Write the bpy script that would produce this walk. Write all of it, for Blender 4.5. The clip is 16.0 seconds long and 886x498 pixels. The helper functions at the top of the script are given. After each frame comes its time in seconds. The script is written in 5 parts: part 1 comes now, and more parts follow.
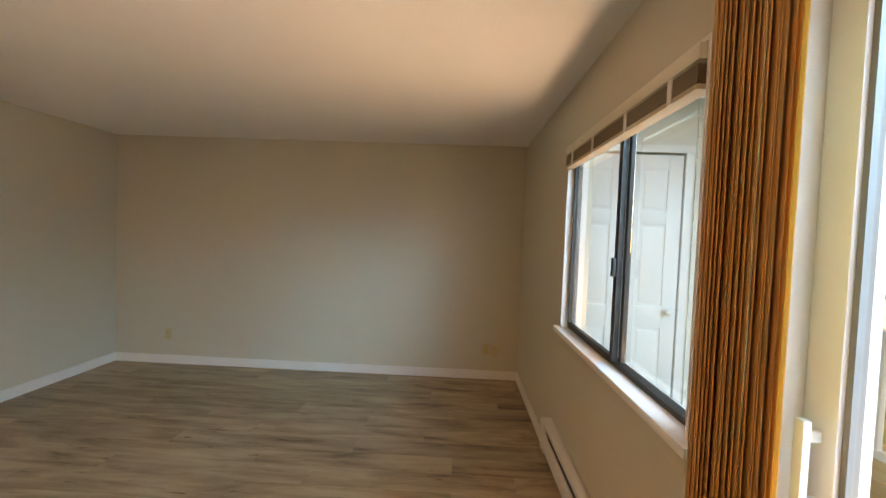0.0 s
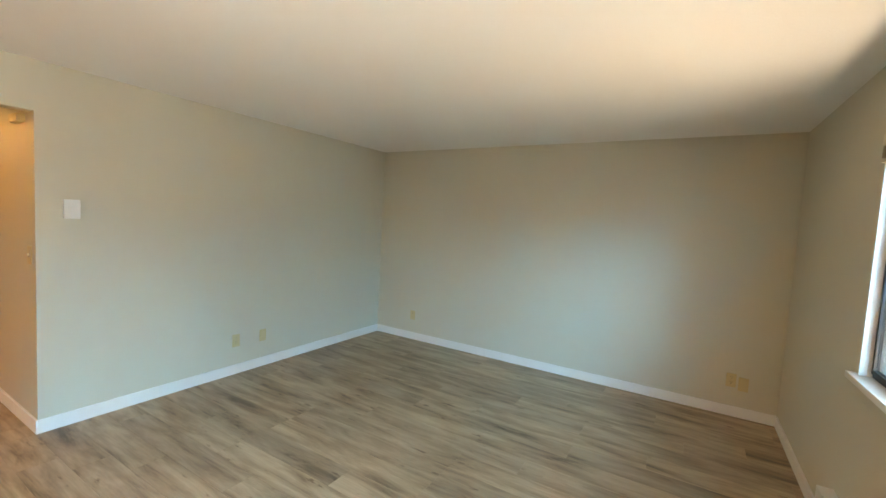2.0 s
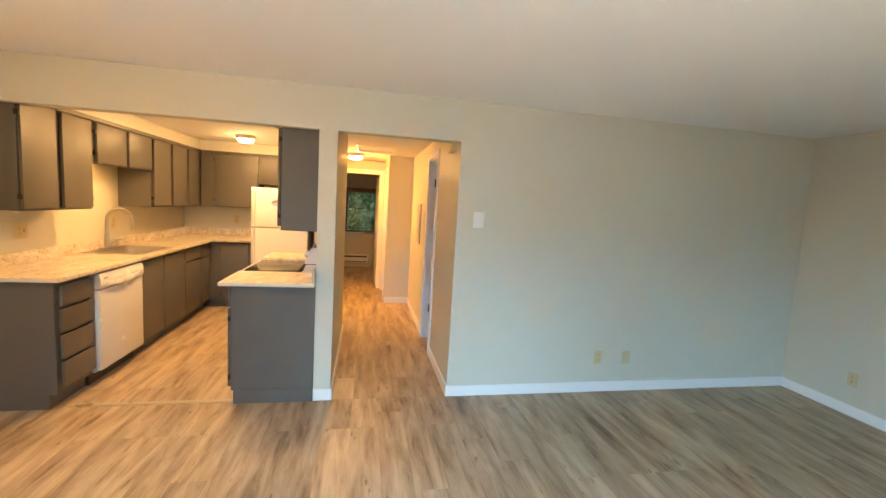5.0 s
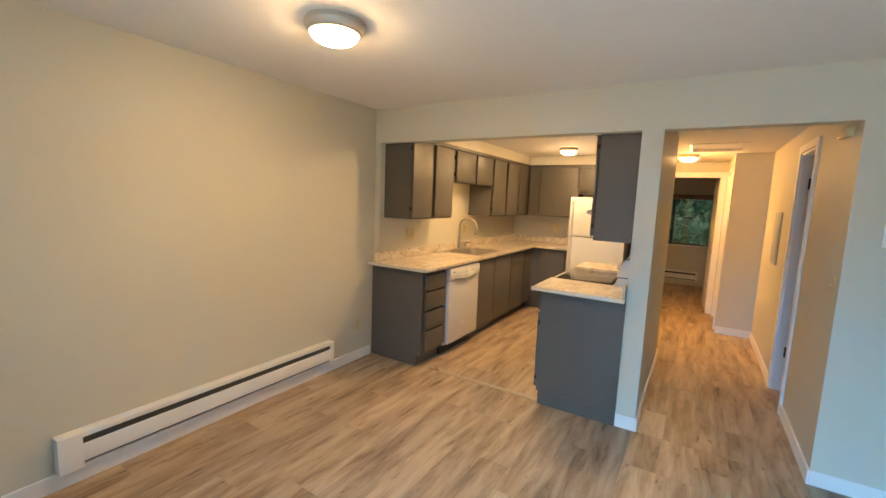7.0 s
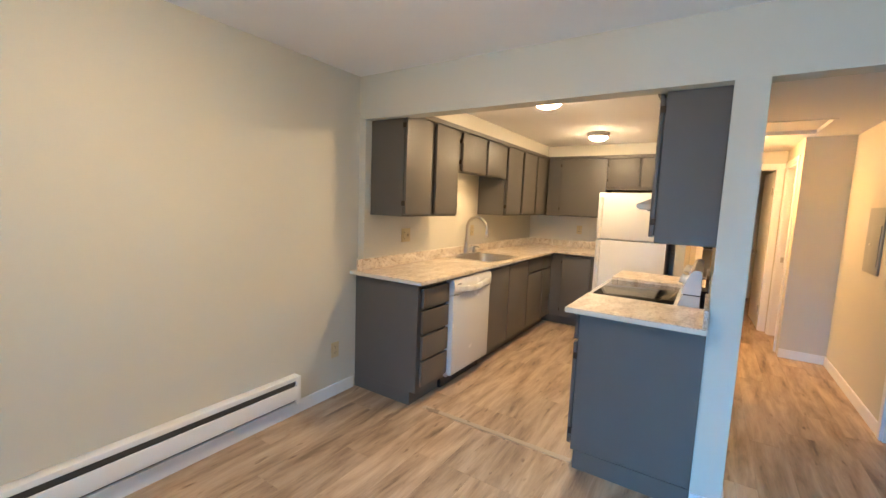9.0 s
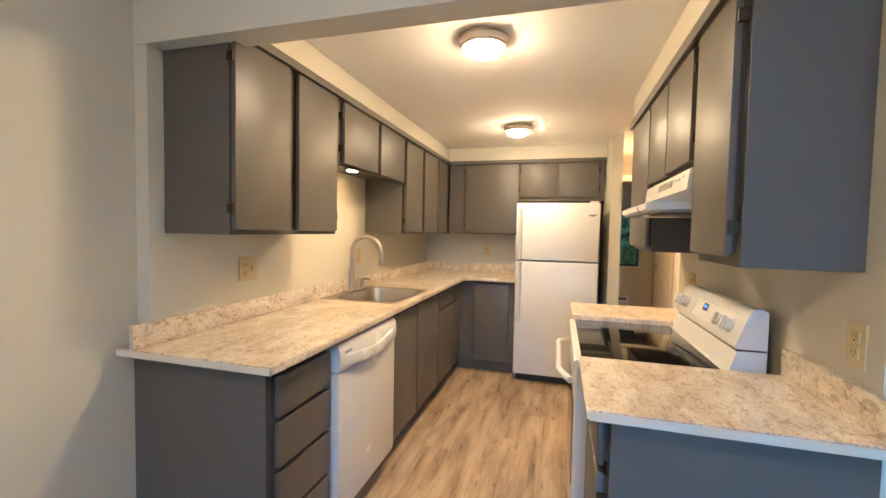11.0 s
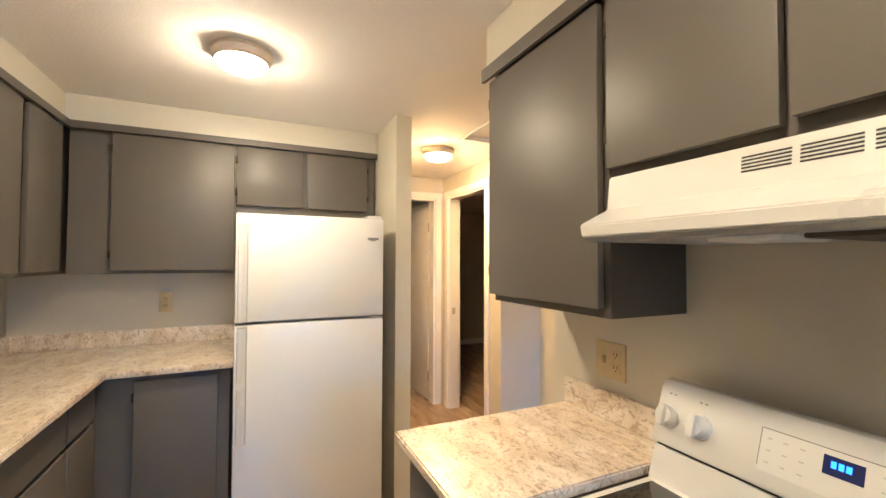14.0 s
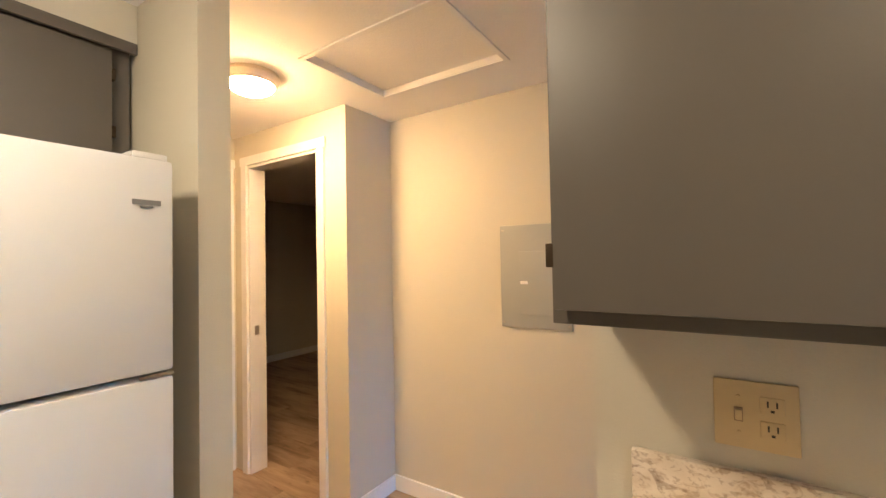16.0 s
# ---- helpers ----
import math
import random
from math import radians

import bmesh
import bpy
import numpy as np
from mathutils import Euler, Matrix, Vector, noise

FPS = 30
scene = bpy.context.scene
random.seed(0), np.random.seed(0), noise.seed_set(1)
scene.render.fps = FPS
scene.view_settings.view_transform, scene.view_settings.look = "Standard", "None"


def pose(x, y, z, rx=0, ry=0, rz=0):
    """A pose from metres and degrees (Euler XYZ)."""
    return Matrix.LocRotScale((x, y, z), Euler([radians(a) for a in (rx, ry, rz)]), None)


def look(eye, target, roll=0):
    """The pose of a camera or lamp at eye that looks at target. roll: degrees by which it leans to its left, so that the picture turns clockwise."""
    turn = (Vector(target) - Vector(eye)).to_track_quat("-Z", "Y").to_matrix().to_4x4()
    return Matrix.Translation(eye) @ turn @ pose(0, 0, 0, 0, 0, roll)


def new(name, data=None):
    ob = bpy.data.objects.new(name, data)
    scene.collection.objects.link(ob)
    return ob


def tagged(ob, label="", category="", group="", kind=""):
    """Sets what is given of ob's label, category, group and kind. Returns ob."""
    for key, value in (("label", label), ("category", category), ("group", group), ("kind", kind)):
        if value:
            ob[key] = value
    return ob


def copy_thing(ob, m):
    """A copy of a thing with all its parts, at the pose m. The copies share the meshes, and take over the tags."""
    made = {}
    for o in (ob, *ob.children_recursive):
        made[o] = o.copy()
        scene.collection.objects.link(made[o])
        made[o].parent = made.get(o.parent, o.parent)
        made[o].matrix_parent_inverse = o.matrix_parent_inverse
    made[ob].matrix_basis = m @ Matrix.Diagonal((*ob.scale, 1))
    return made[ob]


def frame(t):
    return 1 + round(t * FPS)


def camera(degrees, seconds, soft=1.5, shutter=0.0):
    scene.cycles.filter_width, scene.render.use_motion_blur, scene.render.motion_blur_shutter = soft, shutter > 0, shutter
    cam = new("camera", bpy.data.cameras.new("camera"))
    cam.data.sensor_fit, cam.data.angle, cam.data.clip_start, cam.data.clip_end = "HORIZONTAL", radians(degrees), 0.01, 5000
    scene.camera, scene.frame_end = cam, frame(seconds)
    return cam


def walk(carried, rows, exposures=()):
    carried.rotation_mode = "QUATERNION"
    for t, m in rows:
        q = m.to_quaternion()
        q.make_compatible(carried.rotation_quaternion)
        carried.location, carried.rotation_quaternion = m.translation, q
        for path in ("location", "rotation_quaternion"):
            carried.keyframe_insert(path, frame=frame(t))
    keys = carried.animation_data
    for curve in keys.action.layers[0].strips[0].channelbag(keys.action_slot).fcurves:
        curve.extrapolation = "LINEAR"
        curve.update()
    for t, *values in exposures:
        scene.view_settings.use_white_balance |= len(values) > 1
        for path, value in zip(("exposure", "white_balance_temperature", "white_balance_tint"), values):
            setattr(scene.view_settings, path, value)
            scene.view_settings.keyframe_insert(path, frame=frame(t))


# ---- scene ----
cam = camera(94.4, 16.0)
PATH = [
    (0, (-0.307, -0.119, 1.433), (-0.378, 1.879, 1.36), 2.2),
    (0.5, (-0.322, -0.144, 1.458), (-0.678, 1.822, 1.357), 2.5),
    (1, (-0.326, -0.163, 1.459), (-0.93, 1.74, 1.348), 2.8),
    (1.5, (-0.328, -0.163, 1.484), (-1.155, 1.654, 1.354), 2.9),
    (2, (-0.361, -0.179, 1.491), (-1.392, 1.529, 1.352), 3.2),
    (2.5, (-0.394, -0.168, 1.528), (-1.63, 1.397, 1.37), 3.8),
    (3, (-0.396, -0.148, 1.531), (-1.823, 1.244, 1.363), 4.0),
    (3.2, (-0.44, -0.15, 1.533), (-1.937, 1.179, 1.360), 4.0),
    (5.3, (-0.746, -0.001, 1.527), (-2.728, 0.144, 1.305), 3.2),
    (5.5, (-0.777, 0.015, 1.542), (-2.763, -0.012, 1.313), 3.1),
    (6, (-0.812, 0.03, 1.544), (-2.748, -0.413, 1.306), 2.8),
    (6.5, (-0.816, 0.014, 1.531), (-2.631, -0.791, 1.291), 2.6),
    (7, (-0.834, -0.003, 1.527), (-2.525, -1.043, 1.284), 2.3),
    (7.5, (-0.874, -0.021, 1.508), (-2.495, -1.167, 1.267), 2.2),
    (8, (-1.033, -0.132, 1.462), (-2.647, -1.29, 1.226), 2.2),
    (8.5, (-1.298, -0.255, 1.457), (-2.935, -1.382, 1.231), 2.2),
    (8.7, (-1.408, -0.303, 1.449), (-3.056, -1.414, 1.222), 2.2),
    (10.8, (-2.522, -1.043, 1.36), (-4.42, -1.666, 1.263), 1.3),
    (11, (-2.639, -1.082, 1.358), (-4.562, -1.625, 1.268), 1.1),
    (11.5, (-2.917, -1.203, 1.374), (-4.893, -1.503, 1.31), 0.9),
    (12, (-3.176, -1.287, 1.354), (-5.175, -1.34, 1.326), 0.9),
    (12.5, (-3.438, -1.337, 1.385), (-5.428, -1.141, 1.388), 0.7),
    (13, (-3.687, -1.397, 1.387), (-5.638, -0.957, 1.414), 0.5),
    (13.5, (-3.956, -1.399, 1.375), (-5.847, -0.747, 1.41), 0.3),
    (14, (-4.259, -1.371, 1.404), (-6.077, -0.539, 1.457), 0.2),
    (14.5, (-4.529, -1.376, 1.39), (-6.254, -0.364, 1.452), 0.1),
    (15, (-4.772, -1.336, 1.385), (-6.36, -0.122, 1.445), -0.3),
    (15.5, (-5.022, -1.255, 1.388), (-6.413, 0.181, 1.444), -0.7),
    (16, (-5.258, -1.229, 1.368), (-6.359, 0.44, 1.414), -1.1),
]
EXPOSURES = [(0, 1.1, 24000, 34), (0.5, 1.45, 23500, 32), (1, 1.55, 21000, 24), (1.5, 1.65, 19000, 24), (2, 1.8, 13500, 17), (2.5, 1.75, 9900, 13), (3, 1.85, 9200, 13), (5.5, 1.85, 11600, 17), (7, 1.42, 8200, 9), (8.5, 1.58, 6400, 7), (11, 1.68, 5900, 7), (13.5, 1.66, 5200, 4), (16, 1.4, 5250, 6)]
walk(cam, [(t, look(eye, target, roll)) for t, eye, target, roll in PATH], EXPOSURES)

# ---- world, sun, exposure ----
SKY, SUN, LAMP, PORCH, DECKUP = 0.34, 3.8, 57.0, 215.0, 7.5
world = bpy.data.worlds.new("world")
scene.world = world
world.use_nodes = True
wn = world.node_tree
sky = wn.nodes.new("ShaderNodeTexSky")
sky.sky_type, sky.sun_disc = "NISHITA", False
SUN_EL, SUN_ROT = radians(29), radians(325)
sky.sun_elevation, sky.sun_rotation = SUN_EL, SUN_ROT
sky.ozone_density, sky.dust_density = 5.0, 0.3
wn.links.new(sky.outputs[0], wn.nodes["Background"].inputs[0])
wn.nodes["Background"].inputs[1].default_value = SKY
sun = new("sun", bpy.data.lights.new("sun", "SUN"))
sun.data.energy, sun.data.angle, sun.data.color = SUN, radians(0.5), (1.0, 0.93, 0.82)
sun.matrix_world = look((0, 0, 0), (-math.sin(SUN_ROT) * math.cos(SUN_EL), -math.cos(SUN_ROT) * math.cos(SUN_EL), -math.sin(SUN_EL)))

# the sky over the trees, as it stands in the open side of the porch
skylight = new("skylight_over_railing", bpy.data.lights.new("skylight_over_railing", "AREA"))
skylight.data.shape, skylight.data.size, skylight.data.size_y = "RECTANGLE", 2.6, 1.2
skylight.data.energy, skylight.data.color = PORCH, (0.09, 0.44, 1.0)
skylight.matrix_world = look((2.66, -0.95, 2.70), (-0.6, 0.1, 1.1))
# the light that the deck throws up through the sliding door and the window
bounce = new("deck_light_in_door", bpy.data.lights.new("deck_light_in_door", "AREA"))
bounce.data.shape, bounce.data.size, bounce.data.size_y = "RECTANGLE", 1.7, 0.4
bounce.data.energy, bounce.data.color, bounce.data.spread = DECKUP, (0.64, 0.77, 1.0), radians(95)
bounce.matrix_world = look((0.60, -0.28, 0.35), (-1.2, 0.2, 2.9))
porchlight = new("deck_light_in_window", bpy.data.lights.new("deck_light_in_window", "AREA"))
porchlight.data.shape, porchlight.data.size, porchlight.data.size_y = "RECTANGLE", 1.25, 0.12
porchlight.data.energy, porchlight.data.color, porchlight.data.spread = 2.5, (0.90, 0.90, 0.93), radians(106)
porchlight.matrix_world = look((0.58, 1.68, 0.86), (-0.90, 1.85, 2.45))

# ---- materials ----
def mat(name, color, rough=0.5, metal=0.0, var=0.06, vscale=3.0, bump=0.0, bscale=200.0, spec=0.5, coat=0.0, rvar=0.08):
    """A paint, plastic or metal with broad and fine unevenness of colour, gloss and relief."""
    m = bpy.data.materials.new(name)
    m.use_nodes = True
    t = m.node_tree
    b = t.nodes["Principled BSDF"]
    tc = t.nodes.new("ShaderNodeTexCoord")
    n1, n2 = t.nodes.new("ShaderNodeTexNoise"), t.nodes.new("ShaderNodeTexNoise")
    n1.inputs["Scale"].default_value, n1.inputs["Detail"].default_value = vscale, 4
    n2.inputs["Scale"].default_value, n2.inputs["Detail"].default_value = bscale, 3
    geo = t.nodes.new("ShaderNodeNewGeometry")
    for n in (n1, n2):
        t.links.new(geo.outputs["Position"], n.inputs["Vector"])
    mix = t.nodes.new("ShaderNodeMix")
    mix.data_type = "RGBA"
    mix.inputs["A"].default_value = (*[c * (1 - var) for c in color], 1)
    mix.inputs["B"].default_value = (*[min(1, c * (1 + var)) for c in color], 1)
    t.links.new(n1.outputs["Fac"], mix.inputs["Factor"])
    t.links.new(mix.outputs["Result"], b.inputs["Base Color"])
    mr = t.nodes.new("ShaderNodeMapRange")
    mr.inputs["To Min"].default_value, mr.inputs["To Max"].default_value = max(0.02, rough - rvar), rough + rvar
    t.links.new(n1.outputs["Fac"], mr.inputs["Value"])
    t.links.new(mr.outputs["Result"], b.inputs["Roughness"])
    b.inputs["Metallic"].default_value = metal
    b.inputs["Specular IOR Level"].default_value = spec
    b.inputs["Coat Weight"].default_value = coat
    if bump:
        bp = t.nodes.new("ShaderNodeBump")
        bp.inputs["Strength"].default_value, bp.inputs["Distance"].default_value = bump, 0.002
        t.links.new(n2.outputs["Fac"], bp.inputs["Height"])
        t.links.new(bp.outputs["Normal"], b.inputs["Normal"])
    return m


def glow(name, color, strength):
    m = mat(name, color, 0.3)
    b = m.node_tree.nodes["Principled BSDF"]
    b.inputs["Emission Color"].default_value = (*color, 1)
    b.inputs["Emission Strength"].default_value = strength
    return m


def glass_mat(name, tint=(1, 1, 1)):
    m = bpy.data.materials.new(name)
    m.use_nodes = True
    b = m.node_tree.nodes["Principled BSDF"]
    b.inputs["Base Color"].default_value = (*tint, 1)
    b.inputs["Transmission Weight"].default_value = 1.0
    b.inputs["Roughness"].default_value = 0.0
    b.inputs["IOR"].default_value = 1.45
    return m


def ramp(t, stops):
    r = t.nodes.new("ShaderNodeValToRGB")
    e = r.color_ramp.elements
    while len(e) < len(stops):
        e.new(0.5)
    for k, (p, c) in zip(e, stops):
        k.position, k.color = p, (*c, 1)
    return r


def plank_mat():
    """Grey-brown oak-look vinyl, with grain along x and each board of its own shade."""
    m = bpy.data.materials.new("oak_vinyl_plank")
    m.use_nodes = True
    t = m.node_tree
    b = t.nodes["Principled BSDF"]
    geo, info = t.nodes.new("ShaderNodeNewGeometry"), t.nodes.new("ShaderNodeObjectInfo")
    mul = t.nodes.new("ShaderNodeMath")
    mul.operation = "MULTIPLY"
    mul.inputs[1].default_value = 57.0
    t.links.new(info.outputs["Random"], mul.inputs[0])
    mp = t.nodes.new("ShaderNodeMapping")
    mp.inputs["Scale"].default_value = (1.1, 7.0, 1.0)
    t.links.new(geo.outputs["Position"], mp.inputs["Vector"])
    n1 = t.nodes.new("ShaderNodeTexNoise")
    n1.noise_dimensions = "4D"
    n1.inputs["Scale"].default_value, n1.inputs["Detail"].default_value, n1.inputs["Distortion"].default_value = 1.6, 6, 0.5
    n1.inputs["Roughness"].default_value = 0.62
    t.links.new(mp.outputs[0], n1.inputs["Vector"])
    t.links.new(mul.outputs[0], n1.inputs["W"])
    mp2 = t.nodes.new("ShaderNodeMapping")
    mp2.inputs["Scale"].default_value = (5.0, 110.0, 1.0)
    t.links.new(geo.outputs["Position"], mp2.inputs["Vector"])
    n2 = t.nodes.new("ShaderNodeTexNoise")
    n2.noise_dimensions = "4D"
    n2.inputs["Scale"].default_value, n2.inputs["Detail"].default_value = 1.0, 4
    t.links.new(mp2.outputs[0], n2.inputs["Vector"])
    t.links.new(mul.outputs[0], n2.inputs["W"])
    mp3 = t.nodes.new("ShaderNodeMapping")
    mp3.inputs["Scale"].default_value = (3.0, 11.0, 1.0)
    t.links.new(geo.outputs["Position"], mp3.inputs["Vector"])
    n3 = t.nodes.new("ShaderNodeTexNoise")
    n3.noise_dimensions = "4D"
    n3.inputs["Scale"].default_value, n3.inputs["Detail"].default_value = 2.2, 3
    t.links.new(mp3.outputs[0], n3.inputs["Vector"])
    t.links.new(mul.outputs[0], n3.inputs["W"])
    r1 = ramp(t, [(0.30, (0.122, 0.079, 0.048)), (0.42, (0.306, 0.214, 0.138)), (0.56, (0.452, 0.335, 0.227)), (0.72, (0.550, 0.424, 0.298))])
    t.links.new(n1.outputs["Fac"], r1.inputs[0])
    r2 = ramp(t, [(0.3, (0.85, 0.84, 0.83)), (0.6, (1, 1, 1))])
    t.links.new(n2.outputs["Fac"], r2.inputs[0])
    r3 = ramp(t, [(0.27, (0.45, 0.38, 0.33)), (0.36, (1, 1, 1))])
    t.links.new(n3.outputs["Fac"], r3.inputs[0])
    tone = ramp(t, [(0.0, (0.86, 0.85, 0.85)), (1.0, (1.1, 1.08, 1.05))])
    t.links.new(info.outputs["Random"], tone.inputs[0])
    last = r1.outputs[0]
    for other in (r2, r3, tone):
        mx = t.nodes.new("ShaderNodeMix")
        mx.data_type, mx.blend_type = "RGBA", "MULTIPLY"
        mx.inputs["Factor"].default_value = 1.0
        t.links.new(last, mx.inputs["A"])
        t.links.new(other.outputs[0], mx.inputs["B"])
        last = mx.outputs["Result"]
    t.links.new(last, b.inputs["Base Color"])
    mr = t.nodes.new("ShaderNodeMapRange")
    mr.inputs["To Min"].default_value, mr.inputs["To Max"].default_value = 0.36, 0.52
    t.links.new(n2.outputs["Fac"], mr.inputs["Value"])
    t.links.new(mr.outputs["Result"], b.inputs["Roughness"])
    bp = t.nodes.new("ShaderNodeBump")
    bp.inputs["Strength"].default_value, bp.inputs["Distance"].default_value = 0.12, 0.001
    t.links.new(n2.outputs["Fac"], bp.inputs["Height"])
    t.links.new(bp.outputs["Normal"], b.inputs["Normal"])
    return m


def laminate_mat():
    """Cream laminate with the brown and grey flecks of a granite print."""
    m = bpy.data.materials.new("granite_laminate")
    m.use_nodes = True
    t = m.node_tree
    b = t.nodes["Principled BSDF"]
    geo = t.nodes.new("ShaderNodeNewGeometry")
    mp = t.nodes.new("ShaderNodeMapping")
    mp.inputs["Rotation"].default_value, mp.inputs["Scale"].default_value = (0.2, 0.3, 0.6), (0.7, 1.35, 1.0)
    t.links.new(geo.outputs["Position"], mp.inputs["Vector"])

    def noise_node(scale, detail, dist=0.0):
        n = t.nodes.new("ShaderNodeTexNoise")
        n.inputs["Scale"].default_value, n.inputs["Detail"].default_value, n.inputs["Distortion"].default_value = scale, detail, dist
        t.links.new(mp.outputs[0], n.inputs["Vector"])
        return n
    a, c, d, e = noise_node(9, 5, 0.8), noise_node(62, 4, 0.9), noise_node(130, 3, 0.4), noise_node(34, 5, 1.2)
    base = ramp(t, [(0.30, (0.50, 0.405, 0.30)), (0.48, (0.62, 0.53, 0.42)), (0.66, (0.74, 0.67, 0.57))])
    t.links.new(a.outputs["Fac"], base.inputs[0])
    last = base.outputs[0]
    for n, stops in ((c, [(0.36, (0.50, 0.38, 0.27)), (0.46, (1, 1, 1))]), (d, [(0.35, (0.46, 0.39, 0.34)), (0.42, (1, 1, 1))]),
                     (e, [(0.37, (0.34, 0.25, 0.19)), (0.425, (1, 1, 1))])):
        r = ramp(t, stops)
        t.links.new(n.outputs["Fac"], r.inputs[0])
        mx = t.nodes.new("ShaderNodeMix")
        mx.data_type, mx.blend_type = "RGBA", "MULTIPLY"
        mx.inputs["Factor"].default_value = 0.5
        t.links.new(last, mx.inputs["A"])
        t.links.new(r.outputs[0], mx.inputs["B"])
        last = mx.outputs["Result"]
    t.links.new(last, b.inputs["Base Color"])
    b.inputs["Roughness"].default_value = 0.28
    return m


def sheer(m, amount):
    """Lets a thin sheet pass light through, in its own colour."""
    t = m.node_tree
    b = t.nodes["Principled BSDF"]
    thin, mix = t.nodes.new("ShaderNodeBsdfTranslucent"), t.nodes.new("ShaderNodeMixShader")
    mix.inputs[0].default_value = amount
    t.links.new(b.inputs["Base Color"].links[0].from_socket, thin.inputs["Color"])
    t.links.new(b.outputs[0], mix.inputs[1])
    t.links.new(thin.outputs[0], mix.inputs[2])
    t.links.new(mix.outputs[0], t.nodes["Material Output"].inputs["Surface"])
    return m


def leaf_mat(name, dark, light):
    m = bpy.data.materials.new(name)
    m.use_nodes = True
    t = m.node_tree
    b = t.nodes["Principled BSDF"]
    geo = t.nodes.new("ShaderNodeNewGeometry")
    r = ramp(t, [(0.0, dark), (1.0, light)])
    t.links.new(geo.outputs["Random Per Island"], r.inputs[0])
    t.links.new(r.outputs[0], b.inputs["Base Color"])
    b.inputs["Roughness"].default_value = 0.5
    return sheer(m, 0.5)


WALL = mat("wall_paint", (0.60, 0.564, 0.465), 0.55, var=0.03, vscale=1.2, bump=0.25, bscale=260)
CEIL = mat("ceiling_paint", (0.84, 0.82, 0.79), 0.8, var=0.03, vscale=1.0, bump=0.7, bscale=120)
TRIM = mat("white_trim_paint", (0.80, 0.79, 0.77), 0.35, var=0.03, vscale=6, bump=0.05, bscale=90)
DOORP = mat("white_door_paint", (0.80, 0.79, 0.77), 0.4, var=0.02, vscale=4, bump=0.08, bscale=140)
CAB = mat("grey_cabinet_paint", (0.104, 0.092, 0.078), 0.44, var=0.07, vscale=5, bump=0.10, bscale=170)
# near-black: painted shade behind cabinet fronts, and the base under the planks
GAPDARK = mat("dark_gap_tone", (0.05, 0.045, 0.04), 0.6, var=0.1)
PLANK = plank_mat()
LAM = laminate_mat()
WHITE = mat("white_enamel", (0.64, 0.63, 0.61), 0.25, var=0.015, vscale=5)
FRIDGE = mat("white_textured_steel", (0.72, 0.71, 0.69), 0.15, var=0.015, vscale=4, rvar=0.02, bump=0.12, bscale=700)
BLACKGLASS = mat("black_ceramic_glass", (0.005, 0.005, 0.005), 0.05, var=0.05, rvar=0.02, spec=0.2)
BLACK = mat("black_plastic", (0.02, 0.02, 0.02), 0.45, var=0.1)
BLACKAL = mat("black_aluminium", (0.012, 0.011, 0.011), 0.5, var=0.1)
GASKET = mat("grey_gasket", (0.20, 0.20, 0.20), 0.6)
STEEL = mat("brushed_steel", (0.50, 0.45, 0.39), 0.34, metal=1.0, var=0.02, vscale=8, rvar=0.02)
NICKEL = mat("brushed_nickel", (0.52, 0.48, 0.43), 0.32, metal=1.0, var=0.05, vscale=12)
CHROME = mat("chrome", (0.75, 0.75, 0.75), 0.1, metal=1.0, var=0.02)
BRONZE = mat("old_bronze", (0.05, 0.034, 0.02), 0.5, metal=0.6, var=0.25, vscale=60)
ALMOND = mat("almond_plastic", (0.60, 0.48, 0.26), 0.4, var=0.03)
PLATE = mat("white_plastic", (0.78, 0.77, 0.74), 0.4, var=0.02)
HEATER = mat("white_heater_enamel", (0.80, 0.79, 0.76), 0.35, var=0.02, vscale=8)
DARKFIN = mat("dark_heater_slot", (0.05, 0.048, 0.045), 0.6, var=0.15, vscale=30)
PANELGREY = mat("grey_panel_enamel", (0.36, 0.37, 0.36), 0.4, var=0.03)
VINYL = mat("white_vinyl_frame", (0.78, 0.78, 0.78), 0.4, var=0.02)
VANE = sheer(mat("tan_vertical_blind", (0.82, 0.50, 0.21), 0.55, var=0.06, vscale=9, bump=0.2, bscale=90), 0.45)
SLAT = mat("brown_blind_slats", (0.27, 0.19, 0.12), 0.5, var=0.1)
SIDING = mat("cream_lap_siding", (0.72, 0.69, 0.62), 0.6, var=0.06, vscale=4, bump=0.25, bscale=60)
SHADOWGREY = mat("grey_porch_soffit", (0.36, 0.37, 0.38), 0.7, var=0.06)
DECK = mat("cedar_deck_board", (0.36, 0.20, 0.09), 0.6, var=0.2, vscale=9, bump=0.3, bscale=80)
ROOF = mat("dark_shingle", (0.06, 0.058, 0.056), 0.85, var=0.25, vscale=12, bump=0.6, bscale=60)
BARK = mat("tree_bark", (0.12, 0.085, 0.06), 0.85, var=0.25, vscale=8, bump=1.0, bscale=30)
GRASS = mat("grass_ground", (0.06, 0.085, 0.03), 0.9, var=0.35, vscale=2, bump=1.0, bscale=25)
LEAF = leaf_mat("green_leaf", (0.045, 0.12, 0.06), (0.17, 0.36, 0.18))
SHADE = glow("lamp_shade_glow", (1.0, 0.70, 0.40), LAMP)
KITCHENSHADE = glow("kitchen_lamp_glow", (1.0, 0.70, 0.40), LAMP * 1.72)
PUCK = glow("puck_light_glow", (1.0, 0.66, 0.32), LAMP * 1.3)
HALLSHADE = glow("hall_lamp_glow", (1.0, 0.55, 0.22), LAMP * 2.4)
DIGIT = glow("blue_display_glow", (0.05, 0.22, 1.0), 1.2)
DISPLAY = glow("blue_display_backlight", (0.002, 0.008, 0.08), 0.04)
